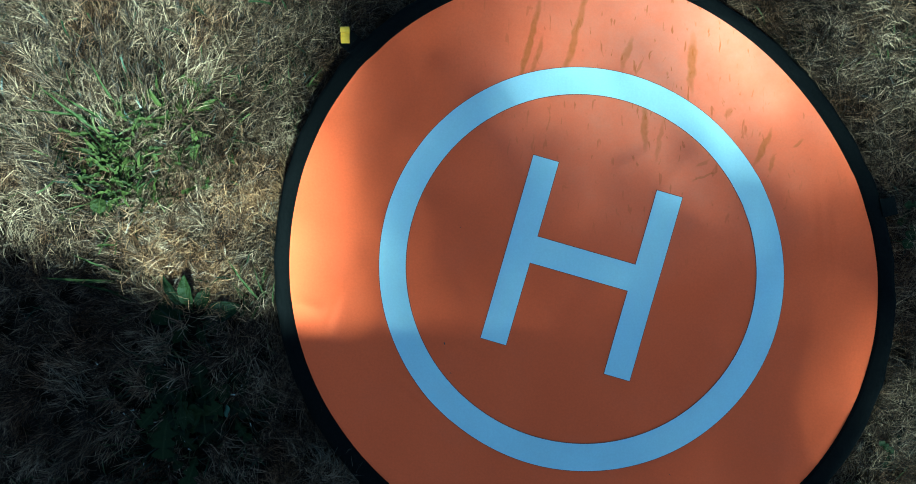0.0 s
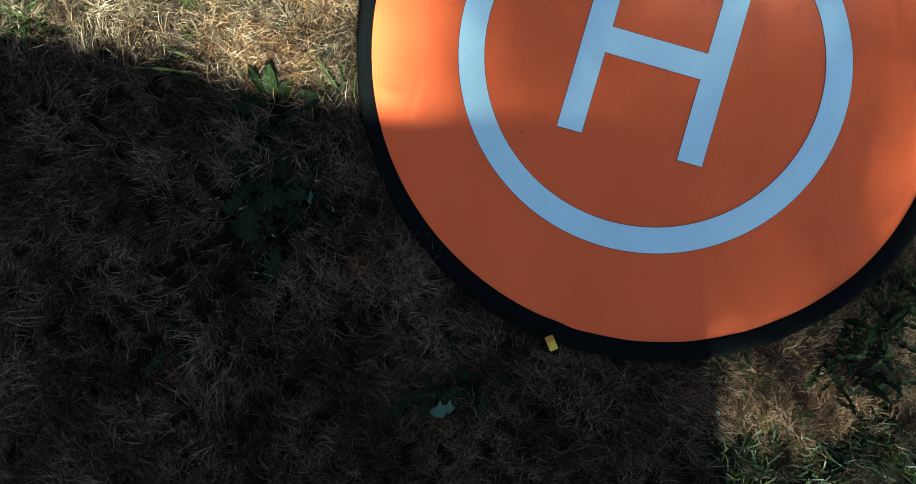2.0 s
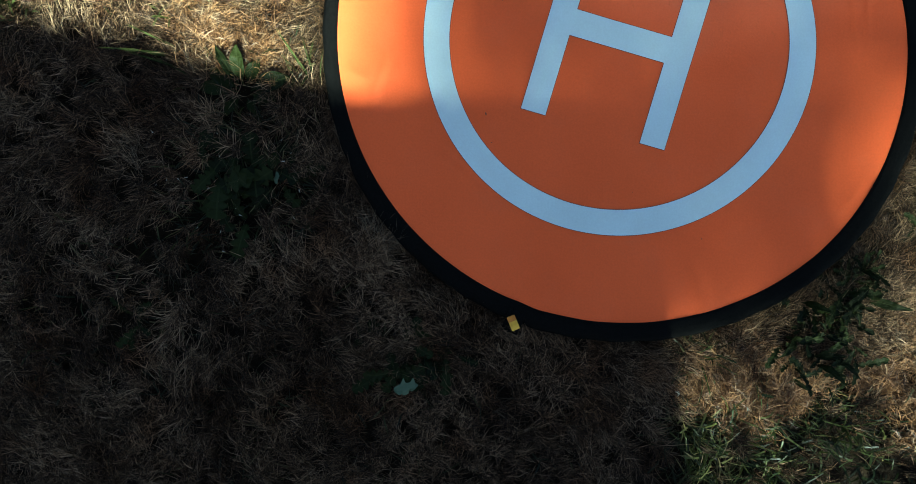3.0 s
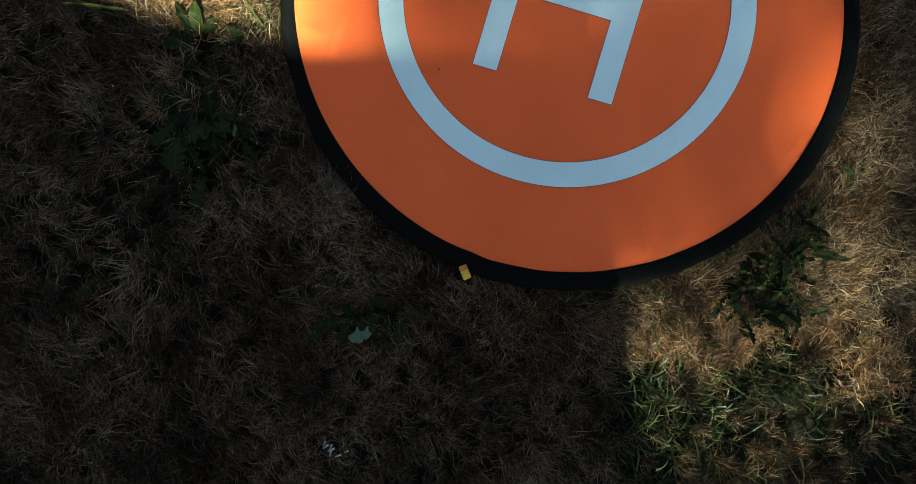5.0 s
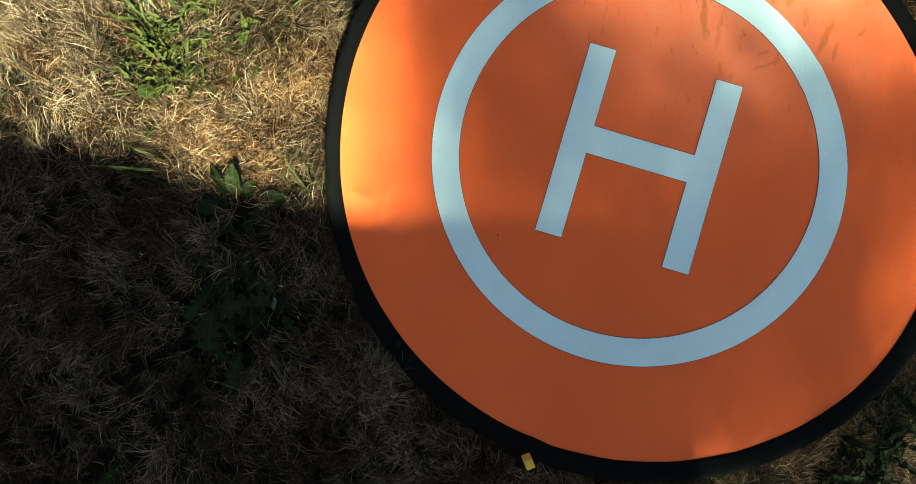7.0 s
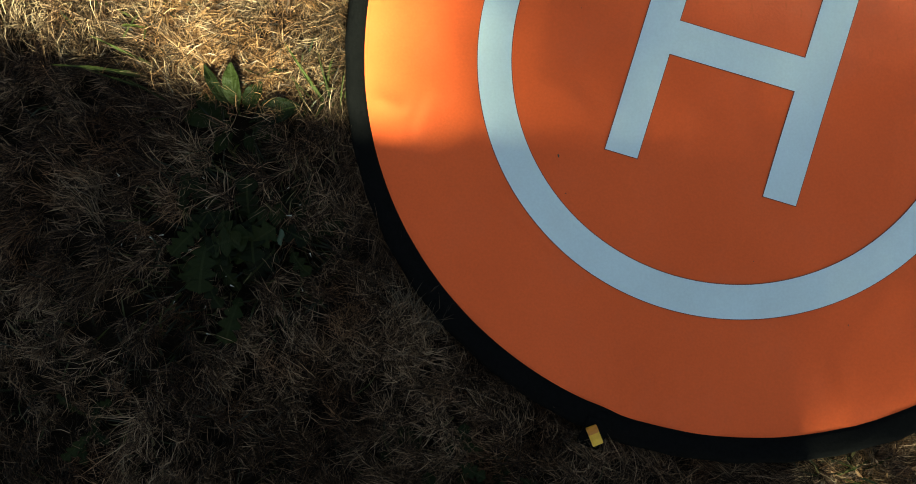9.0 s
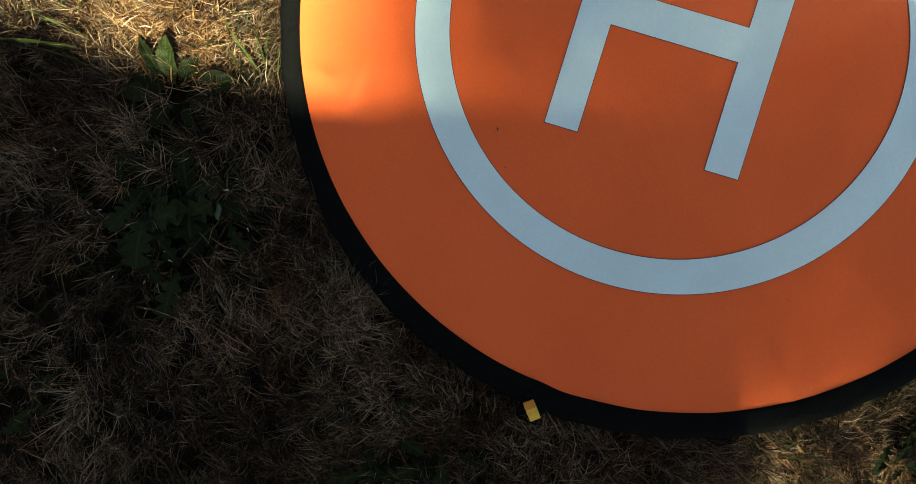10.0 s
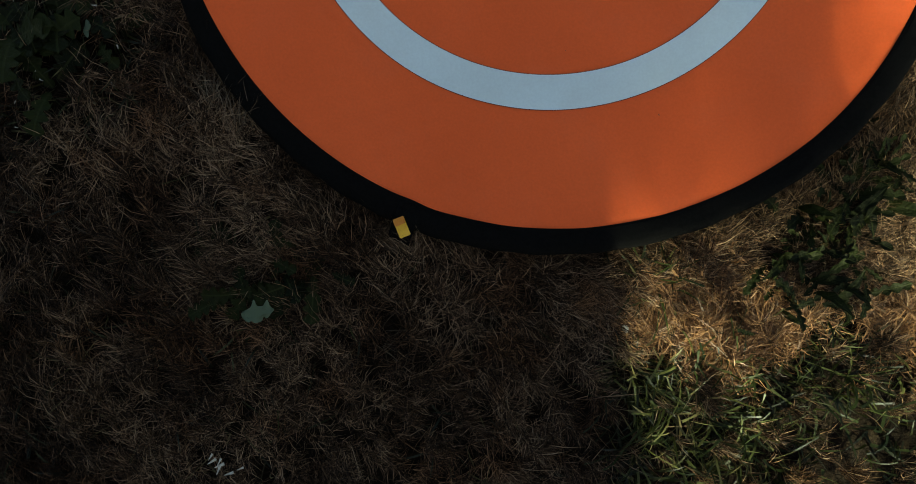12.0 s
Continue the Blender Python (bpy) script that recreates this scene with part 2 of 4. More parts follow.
ORANGE = fabric_material("orange_nylon", (0.90, 0.134, 0.037), True, 0.55, 0.06, 0.03)
WHITE = fabric_material("white_print", (0.67, 0.79, 0.79), False, 0.5, 0.2, 0.10)
EDGE = plain_material("print_edge", [(0.3, (0.16, 0.03, 0.012)), (0.7, (0.24, 0.05, 0.02))], 90.0, 0.5)
BINDING = plain_material("black_binding", [(0.35, (0.002, 0.002, 0.0018)), (0.7, (0.005, 0.0047, 0.0044))], 300.0, 0.8, 0.04, 0.4, 0.001)
WEBBING = plain_material("black_webbing", [(0.35, (0.002, 0.002, 0.002)), (0.7, (0.006, 0.006, 0.0055))], 500.0, 0.85, 0.04, 0.5, 0.001)
YELLOW = plain_material("yellow_plastic", [(0.3, (0.62, 0.32, 0.012)), (0.7, (0.80, 0.45, 0.02))], 90.0, 0.4, 0.5, 0.1, 0.001)
AMBER = plain_material("amber_plastic", [(0.3, (0.46, 0.15, 0.008)), (0.7, (0.56, 0.19, 0.012))], 60.0, 0.45)
SEED = plain_material("dry_seed", [(0.3, (0.05, 0.03, 0.02)), (0.7, (0.12, 0.08, 0.05))], 400.0, 0.8)
HUSK = plain_material("pale_husk", [(0.3, (0.25, 0.22, 0.17)), (0.7, (0.46, 0.43, 0.36))], 300.0, 0.7)
SHELL = plain_material("white_shell", [(0.3, (0.22, 0.21, 0.18)), (0.7, (0.40, 0.38, 0.34))], 300.0, 0.6)
WOOD = plain_material("weathered_board", [(0.3, (0.14, 0.11, 0.085)), (0.7, (0.26, 0.21, 0.16))], 14.0, 0.85, 0.3, 0.4, 0.004)
BARK = plain_material("bark", [(0.3, (0.06, 0.045, 0.035)), (0.7, (0.16, 0.13, 0.10))], 22.0, 0.9, 0.2, 0.8, 0.02)
TREE_LEAF = blade_material("tree_leaf", [(0.0, (0.03, 0.06, 0.015)), (1.0, (0.08, 0.13, 0.03))], rough=0.5, through=0.3)
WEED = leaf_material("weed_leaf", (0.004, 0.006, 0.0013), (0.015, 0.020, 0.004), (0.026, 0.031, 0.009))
PALE = leaf_material("pale_leaf", (0.14, 0.19, 0.12), (0.18, 0.24, 0.155), (0.19, 0.25, 0.16))
SAGE = leaf_material("sage_leaf", (0.045, 0.07, 0.042), (0.065, 0.095, 0.06), (0.07, 0.10, 0.065))
BLADE = leaf_material("blade_leaf", (0.010, 0.014, 0.0026), (0.034, 0.042, 0.009), (0.05, 0.055, 0.016))
# darker than BROAD, with the plantain's shade put into the leaf colour
SHADED_PLANTAIN = leaf_material("shaded_plantain_leaf", (0.004, 0.0065, 0.0011), (0.014, 0.019, 0.0036), (0.022, 0.027, 0.007))
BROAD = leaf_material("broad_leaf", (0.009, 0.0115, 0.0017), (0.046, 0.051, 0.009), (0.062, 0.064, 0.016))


# ---- building helpers ----
def part(name, bm, mat, parent=None, label=""):
    """Links a bmesh as one mesh object, under a thing or a part."""
    mesh = bpy.data.meshes.new(name)
    bm.to_mesh(mesh)
    bm.free()
    mesh.materials.append(mat)
    ob = new(name, mesh)
    ob.parent = parent
    return tagged(ob, label)


def smooth(ob):
    ob.data.polygons.foreach_set("use_smooth", [True] * len(ob.data.polygons))
    return ob


def raw_mesh(name, verts, quads, mat, tris=None):
    """A mesh from arrays of corners, four-sided faces and, where given, three-sided ones."""
    mesh = bpy.data.meshes.new(name)
    mesh.vertices.add(len(verts))
    mesh.vertices.foreach_set("co", np.asarray(verts, dtype=np.float32).ravel())
    count, more = len(quads), 0 if tris is None else len(tris)
    corners = [np.asarray(quads, dtype=np.int32).ravel()]
    starts = [np.arange(0, count * 4, 4, dtype=np.int32)]
    if more:
        corners.append(np.asarray(tris, dtype=np.int32).ravel())
        starts.append(np.arange(count * 4, count * 4 + more * 3, 3, dtype=np.int32))
    mesh.loops.add(count * 4 + more * 3)
    mesh.loops.foreach_set("vertex_index", np.concatenate(corners))
    mesh.polygons.add(count + more)
    mesh.polygons.foreach_set("loop_start", np.concatenate(starts))
    mesh.update(calc_edges=True)
    mesh.materials.append(mat)
    return mesh


def sm(t):
    t = np.clip(t, 0, 1)
    return t * t * (3 - 2 * t)


def soft_noise(x, y, scale, seed):
    """Smooth noise about -1 to 1 from a few crossed waves, for arrays."""
    g = np.random.RandomState(seed)
    out = 0
    for _ in range(7):
        a, p, k = g.rand() * 6.28, g.rand() * 6.28, scale * (0.6 + 0.9 * g.rand())
        out = out + np.sin((x * np.cos(a) + y * np.sin(a)) * k + p)
    return out / 3.2


# ---- the ground: one sheet of soil under a dry lawn ----
PAD_R, RIM_R = 0.357, 0.379


def soil(x, y):
    """Height of the soil: it falls away towards the lower right, and bears the pad."""
    r = np.hypot(x, y)
    h = -0.021 - 0.016 * sm((x - y - 0.25) / 0.3) * sm((3 - r) / 2) + 0.003 * soft_noise(x, y, 30, 3)
    under = sm((0.372 - r) / 0.02)
    return h * (1 - under) - 0.0095 * under


def ground():
    near = np.arange(-1.2, 1.2001, 0.016)
    far = 1.2 + 0.03 * (np.power(1.32, np.arange(1, 34)) - 1) / 0.32
    axis = np.concatenate([-far[::-1], near, far])
    gx, gy = np.meshgrid(axis, axis)
    verts = np.stack([gx, gy, soil(gx, gy)], -1).reshape(-1, 3)
    n = len(axis)
    i = (np.arange(n - 1)[:, None] * n + np.arange(n - 1)[None]).ravel()
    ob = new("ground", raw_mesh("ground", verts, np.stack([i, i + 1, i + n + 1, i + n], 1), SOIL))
    smooth(ob)
    return tagged(ob, "dry soil under a parched summer lawn, darkened for shade between blades", "ground", kind="structure")


ground()


# ---- the landing pad ----
# creases in the fabric: x, y, half length, lean in degrees, height, width
CREASES = [
    (0.214, 0.105, 0.050, -35, 0.0006, 0.005), (0.290, 0.050, 0.060, 4, 0.0012, 0.004), (0.305, 0.035, 0.040, 0, 0.0010, 0.003),
    (0.205, 0.045, 0.030, -8, 0.0006, 0.004), (0.120, 0.120, 0.035, -40, 0.0010, 0.006), (-0.300, -0.050, 0.030, -20, 0.0012, 0.004),
    (-0.330, -0.045, 0.018, 70, 0.0018, 0.005), (0.290, -0.190, 0.060, -38, 0.0012, 0.004), (0.260, -0.250, 0.045, -40, 0.0010, 0.004),
    (0.105, -0.320, 0.045, 12, 0.0014, 0.005), (0.130, -0.330, 0.030, -30, 0.0012, 0.004), (-0.200, -0.150, 0.030, 60, 0.0010, 0.005),
    (-0.180, -0.170, 0.030, 50, 0.0010, 0.005), (0.060, 0.130, 0.030, -60, 0.0010, 0.006), (0.330, 0.110, 0.030, 2, 0.0012, 0.003),
]


def saddle(x, y):
    """The sprung pad is bent like a crisp: two opposite edges stand up from the grass."""
    a, r = np.arctan2(y, x), np.hypot(x, y)
    return 0.0085 * (1 + np.cos(2 * (a + 0.72))) * (r / 0.36) ** 3


def warped(r, a):
    """Radius after the same bend has drawn the circle out a little."""
    far = (r / 0.36) ** 2

    def bulge(at, wide):
        d = (a - at + math.pi) % (2 * math.pi) - math.pi
        return np.exp(-(d / wide) ** 2)
    return r * (1 + 0.010 * np.cos(2 * (a + 0.72)) * (r / 0.36) ** 1.5) - 0.004 * far * bulge(0.7, 0.5) - 0.0022 * far * bulge(0.25, 0.7) - 0.0035 * far ** 3 * bulge(2.95, 0.4)


def pad_height(x, y):
    r = np.hypot(x, y)
    h = 0.0014 * soft_noise(x, y, 16, 11) + 0.0006 * soft_noise(x, y, 45, 12)
    for cx, cy, half, lean, high, wide in CREASES:
        a = radians(lean)
        along = -(x - cx) * math.sin(a) + (y - cy) * math.cos(a)
        across = (x - cx) * math.cos(a) + (y - cy) * math.sin(a)
        h = h + 1.3 * high * np.exp(-(across / (1.4 * wide)) ** 2) * sm((half * 1.3 - np.abs(along)) / (half * 0.8))
    return h * (1 - 0.7 * sm((r - 0.33) / 0.03)) + saddle(x, y)


def rim_shift(a):
    """The sprung hoop is not quite round: it bulges at the lower right and is pulled in where the peg loops are sewn on."""
    a = np.asarray(a)
    out = 0.002 * np.exp(-((a + 0.75) / 0.35) ** 2) - 0.003 * np.exp(-((a - 0.6) / 0.5) ** 2)
    for peg, pull in ((-1.92, 1.0), (2.33, 1.0), (0.20, 0.45)):
        d = (a - peg + math.pi) % (2 * math.pi) - math.pi
        out = out + pull * (0.0007 * np.exp(-((d - 0.07) / 0.05) ** 2) - 0.0009 * np.exp(-(d / 0.035) ** 2))
    return out


def disc(name, r0, r1, rings, turns, lift, mat, follow_rim=False):
    a = np.arange(turns) / turns * 2 * math.pi
    aa = (a + math.pi) % (2 * math.pi) - math.pi
    rr = np.linspace(r0, r1, rings + 1)
    ra = rr[:, None] + (rim_shift(aa)[None] * sm((rr - 0.30) / 0.05)[:, None] if follow_rim else 0)
    ra = warped(ra, a[None])
    x, y = ra * np.cos(a)[None], ra * np.sin(a)[None]
    verts = np.stack([x, y, pad_height(x, y) + lift], -1).reshape(-1, 3)
    i, j = np.meshgrid(np.arange(rings), np.arange(turns), indexing="ij")
    k = (j + 1) % turns
    quads = np.stack([i * turns + j, (i + 1) * turns + j, (i + 1) * turns + k, i * turns + k], -1).reshape(-1, 4)
    return smooth(new(name, raw_mesh(name, verts, quads, mat)))


def letter(lift, mat, grow=0.0):
    """A capital H of three butted bars, leaning with the pad."""
    ux, uy = Vector((0.961, -0.277)), Vector((0.277, 0.961))
    verts, quads = [], []
    for x0, x1, y0, y1 in ((-0.094, -0.062, -0.116, 0.116), (0.062, 0.094, -0.116, 0.116), (-0.062, 0.062, -0.0112, 0.0219)):
        x0, x1, y0, y1 = x0 - grow * (y1 > 0.1), x1 + grow * (y1 > 0.1), y0 - grow, y1 + grow
        nx, ny = max(2, int((x1 - x0) / 0.004)), max(2, int((y1 - y0) / 0.004))
        u, v = np.meshgrid(np.linspace(x0, x1, nx + 1), np.linspace(y0, y1, ny + 1))
        x, y = u * ux.x + v * uy.x + 0.0012, u * ux.y + v * uy.y + 0.0008
        base = sum(len(b) for b in verts)
        verts.append(np.stack([x, y, pad_height(x, y) + lift], -1).reshape(-1, 3))
        i = (np.arange(ny)[:, None] * (nx + 1) + np.arange(nx)[None]).ravel() + base
        quads.append(np.stack([i, i + 1, i + nx + 2, i + nx + 1], 1))
    return smooth(new("letter", raw_mesh("letter", np.concatenate(verts), np.concatenate(quads), mat)))


def rim():
    """The black binding: a puffed sleeve over the sprung hoop."""
    profile = [(-0.0020, 0.0006), (-0.0016, 0.0018), (0.002, 0.0026), (0.008, 0.0034), (0.014, 0.0032), (0.019, 0.0016), (0.0218, -0.0018), (0.0222, -0.0055), (0.019, -0.0085), (0.008, -0.0092), (-0.002, -0.0085)]
    turns = 320
    a = np.arange(turns) / turns * 2 * math.pi
    aa = (a + math.pi) % (2 * math.pi) - math.pi
    rows = []
    for dr, z in profile:
        r = warped(PAD_R + rim_shift(aa), a) + dr * (1 - 0.22 * (1 - sm((0.2 - np.sin(a)) / 0.9)) * (dr > 0)) + 0.0012 * np.sin(a * 3 + 1) * (dr > 0.01) + 0.0005 * np.sin(a * 47) * (dr > 0)
        x, y = r * np.cos(a), r * np.sin(a)
        rows.append(np.stack([x, y, z + saddle(x, y) + 0.0006 * np.sin(a * 31 + dr * 300)], -1))
    verts = np.concatenate(rows)
    m = len(profile)
    i, j = np.meshgrid(np.arange(m), np.arange(turns), indexing="ij")
    k, l = (j + 1) % turns, (i + 1) % m
    quads = np.stack([i * turns + j, l * turns + j, l * turns + k, i * turns + k], -1).reshape(-1, 4)
    return smooth(new("rim_binding", raw_mesh("rim_binding", verts, quads, BINDING)))


def stitching(parent):
    """A row of short dark stitches along the inner edge of the binding."""
    count = 290
    bm = bmesh.new()
    bmesh.ops.create_cube(bm, size=1.0, matrix=Matrix.Diagonal((0.0007, 0.0042, 0.0007, 1)))
    first = part("stitch", bm, WEBBING, parent)
    for i in range(count):
        a = (i + 0.5) / count * 2 * math.pi
        r = float(warped(PAD_R + rim_shift((a + math.pi) % (2 * math.pi) - math.pi), a)) + 0.0008
        ob = first if i == 0 else new("stitch", first.data)
        ob.parent = parent
        ob.matrix_basis = pose(r * math.cos(a), r * math.sin(a), 0.0023 + float(saddle(r * math.cos(a), r * math.sin(a))), 0, 0, math.degrees(a))


def strap(parent, angle, out, tab, tilt):
    """A peg loop of black webbing at the rim, with a folded yellow tab on two of them."""
    bm = bmesh.new()
    outline = [(0.364, 0.0040), (0.370, 0.0046), (0.378, 0.0030), (0.386, -0.004), (out, -0.008)]
    ring = []
    for r, z in outline:
        ring.append([bm.verts.new((r, s * 0.011, z + dz)) for s, dz in ((-1, 0), (1, 0), (1, -0.0016), (-1, -0.0016))])
    for p, q in zip(ring, ring[1:]):
        for i in range(4):
            bm.faces.new((p[i], p[(i + 1) % 4], q[(i + 1) % 4], q[i]))
    bm.faces.new(ring[0][::-1])
    bm.faces.new(ring[-1])
    loop = part("peg_loop", bm, WEBBING, parent, "black webbing peg loop")
    loop.matrix_basis = pose(0, 0, float(saddle(0.37 * math.cos(angle), 0.37 * math.sin(angle))), 0, 0, math.degrees(angle))
    if not tab:
        return
    w, l = 0.0053, 0.0094
    for name, mat, words, levels in (("tab", YELLOW, "folded yellow plastic tab", [(-l, 0.0), (-l * 0.3, 0.0010), (l * 0.4, 0.0012), (l, 0.0002)]),
                                     ("tab_fold", AMBER if tilt < 0 else YELLOW, "folded end of the tab", [(-l * 1.02, 0.0018), (-l * 0.8, 0.0032), (-l * 0.5, 0.0036), (-l * 0.28, 0.0030)])):
        bm = bmesh.new()
        rows = [[bm.verts.new((s * w, y, z + t)) for s, t in ((-1, 0.0012), (1, 0.0012), (1, -0.0010), (-1, -0.0010))] for y, z in levels]
        for p, q in zip(rows, rows[1:]):
            for i in range(4):
                bm.faces.new((p[i], p[(i + 1) % 4], q[(i + 1) % 4], q[i]))
        bm.faces.new(rows[0][::-1])
        bm.faces.new(rows[-1])
        bmesh.ops.bevel(bm, geom=bm.edges[:], offset=0.0005, segments=2, affect="EDGES", clamp_overlap=True)
        bmesh.ops.recalc_face_normals(bm, faces=bm.faces)
        ob = part(name, bm, mat, loop, words)
        ob.matrix_basis = pose(tab, 0, 0.0045, 0, 0, tilt)


pad = tagged(new("landing_pad"), "round orange nylon landing pad with black rim lying on dry grass", "landing pad")
for piece, label in ((disc("fabric_disc", 0.0006, PAD_R + 0.001, 180, 480, 0.0, ORANGE, True), "orange nylon with dried water marks"),
                     (disc("ring_marking", 0.2126, 0.245, 18, 640, 0.0008, WHITE), "printed white ring"),
                     (letter(0.0008, WHITE), "printed white letter H"), (disc("ring_outline", 0.2119, 0.2457, 18, 640, 0.0004, EDGE), "thin dark outline of the ring"),
                     (letter(0.0004, EDGE, 0.0007), "thin dark outline of the letter"), (rim(), "black sewn binding")):
    piece.parent = pad
    tagged(piece, label)
under = disc("underside", 0.0006, PAD_R + 0.004, 40, 160, -0.0085, WEBBING, True)
under.parent = pad
tagged(under, "black underside cloth")
stitching(pad)
strap(pad, -1.917, 0.394, 0.379, -47)
strap(pad, 2.365, 0.400, 0.396, 45)
strap(pad, 0.20, 0.390, 0, 0)


def speck(x, y, size, turn):
    bm = bmesh.new()
    bmesh.ops.create_icosphere(bm, subdivisions=1, radius=1.0, matrix=Matrix.Diagonal((size * 0.4, size, size * 0.3, 1)))
    ob = tagged(part("seed_speck", bm, SEED), "tiny dark dry seed lying on the orange fabric", "seed", group="specks on the pad")
    ob.matrix_basis = pose(x, y, float(pad_height(np.array(x), np.array(y))) + 0.0004, 0, 0, turn)


for x, y, size, turn in ((-0.1655, -0.0918, 0.0022, 15), (-0.158, -0.128, 0.0012, 60), (0.106, -0.248, 0.0011, 20), (-0.146, 0.05, 0.0008, 0), (0.02, -0.19, 0.0007, 40)):
    speck(x, y, size, turn)


# ---- the lawn: dry blades, thatch and green blades ----
def blades(name, x, y, head, length, width, rise, droop, mat, seed, lift=0.0, segments=3, bend=0.10, tip=0.18):
    """Narrow bent strips that start on the soil, one island each."""
    g = np.random.RandomState(seed)
    n = len(x)
    z0 = soil(x, y) - 0.001 + lift
    px, py, pz = x.copy(), y.copy(), z0.copy()
    pitch, turn = rise.copy(), head.copy()
    curl, roll = g.normal(0, bend, n), g.uniform(-1.25, 1.25, n)
    rows = []
    pointed = tip < 0.3
    for k in range(segments + 1):
        w = width * (1.0 - 0.15 * k if k < segments else tip) * 0.5
        side, lift_up = np.cos(roll) * w, np.sin(roll) * w
        sx = -np.sin(turn) * side - np.cos(turn) * np.sin(pitch) * lift_up
        sy = np.cos(turn) * side - np.sin(turn) * np.sin(pitch) * lift_up
        sz = np.cos(pitch) * lift_up
        if k == segments and pointed:
            rows.append(np.stack([px, py, pz], -1))
            break
        rows.append(np.stack([px - sx, py - sy, pz - sz], -1))
        rows.append(np.stack([px + sx, py + sy, pz + sz], -1))
        step = length / segments
        px = px + np.cos(turn) * np.cos(pitch) * step
        py = py + np.sin(turn) * np.cos(pitch) * step
        pz = np.maximum(pz + np.sin(pitch) * step, z0 + 0.0005)
        pitch = pitch - droop / segments
        turn = turn + curl
    verts = np.stack(rows, 1)
    per = 2 * (segments + 1) - pointed
    base = (np.arange(n) * per)[:, None, None]
    quad = np.array([[2 * k, 2 * k + 1, 2 * k + 3, 2 * k + 2] for k in range(segments - pointed)])[None]
    end = base[:, 0] + np.array([2 * segments - 2, 2 * segments - 1, 2 * segments])[None] if pointed else None
    return new(name, raw_mesh(name, verts.reshape(-1, 3), (base + quad).reshape(-1, 4), mat, end))


def keep_off_pad(x, y, head, length, reach=0.012):
    """Drops blades rooted under the pad and turns away those that would lie over it."""
    r = np.hypot(x, y)
    keep = r > 0.372
    x, y, head, length = x[keep], y[keep], head[keep], length[keep]
    for _ in range(2):
        tip = np.hypot(x + np.cos(head) * length * 0.8, y + np.sin(head) * length * 0.8)
        over = tip < RIM_R - reach
        away = np.arctan2(y, x)
        head = np.where(over, away + (head - away) * 0.25, head)
    return x, y, head, length, keep


# thin places in the lawn: x, y, radius, how thin
# those at lower left also deepen the shade there by baring dark soil
BARE = [(-0.405, 0.085, 0.034, 1.0), (-0.465, -0.005, 0.026, 0.7), (-0.525, 0.02, 0.03, 0.7), (0.125, -0.440, 0.028, 1.1), (0.098, -0.505, 0.018, 1.3), (0.205, -0.455, 0.02, 1.2), (0.29, -0.50, 0.025, 1.0), (-0.478, -0.056, 0.044, 1.5), (-0.56, 0.125, 0.06, 0.7), (-0.48, -0.18, 0.11, 1.3), (-0.64, -0.31, 0.10, 0.6), (-0.72, -0.30, 0.22, 0.35), (-0.42, -0.56, 0.22, 0.35), (-0.10, -0.62, 0.15, 0.3), (-0.70, -0.10, 0.08, 0.6), (-0.33, -0.36, 0.06, 0.5), (-0.10, -0.50, 0.08, 0.4), (-0.45, -0.42, 0.09, 0.5), (0.06, -0.52, 0.06, 0.7), (0.22, -0.40, 0.015, 1.6), (0.34, -0.55, 0.03, 1.0)]


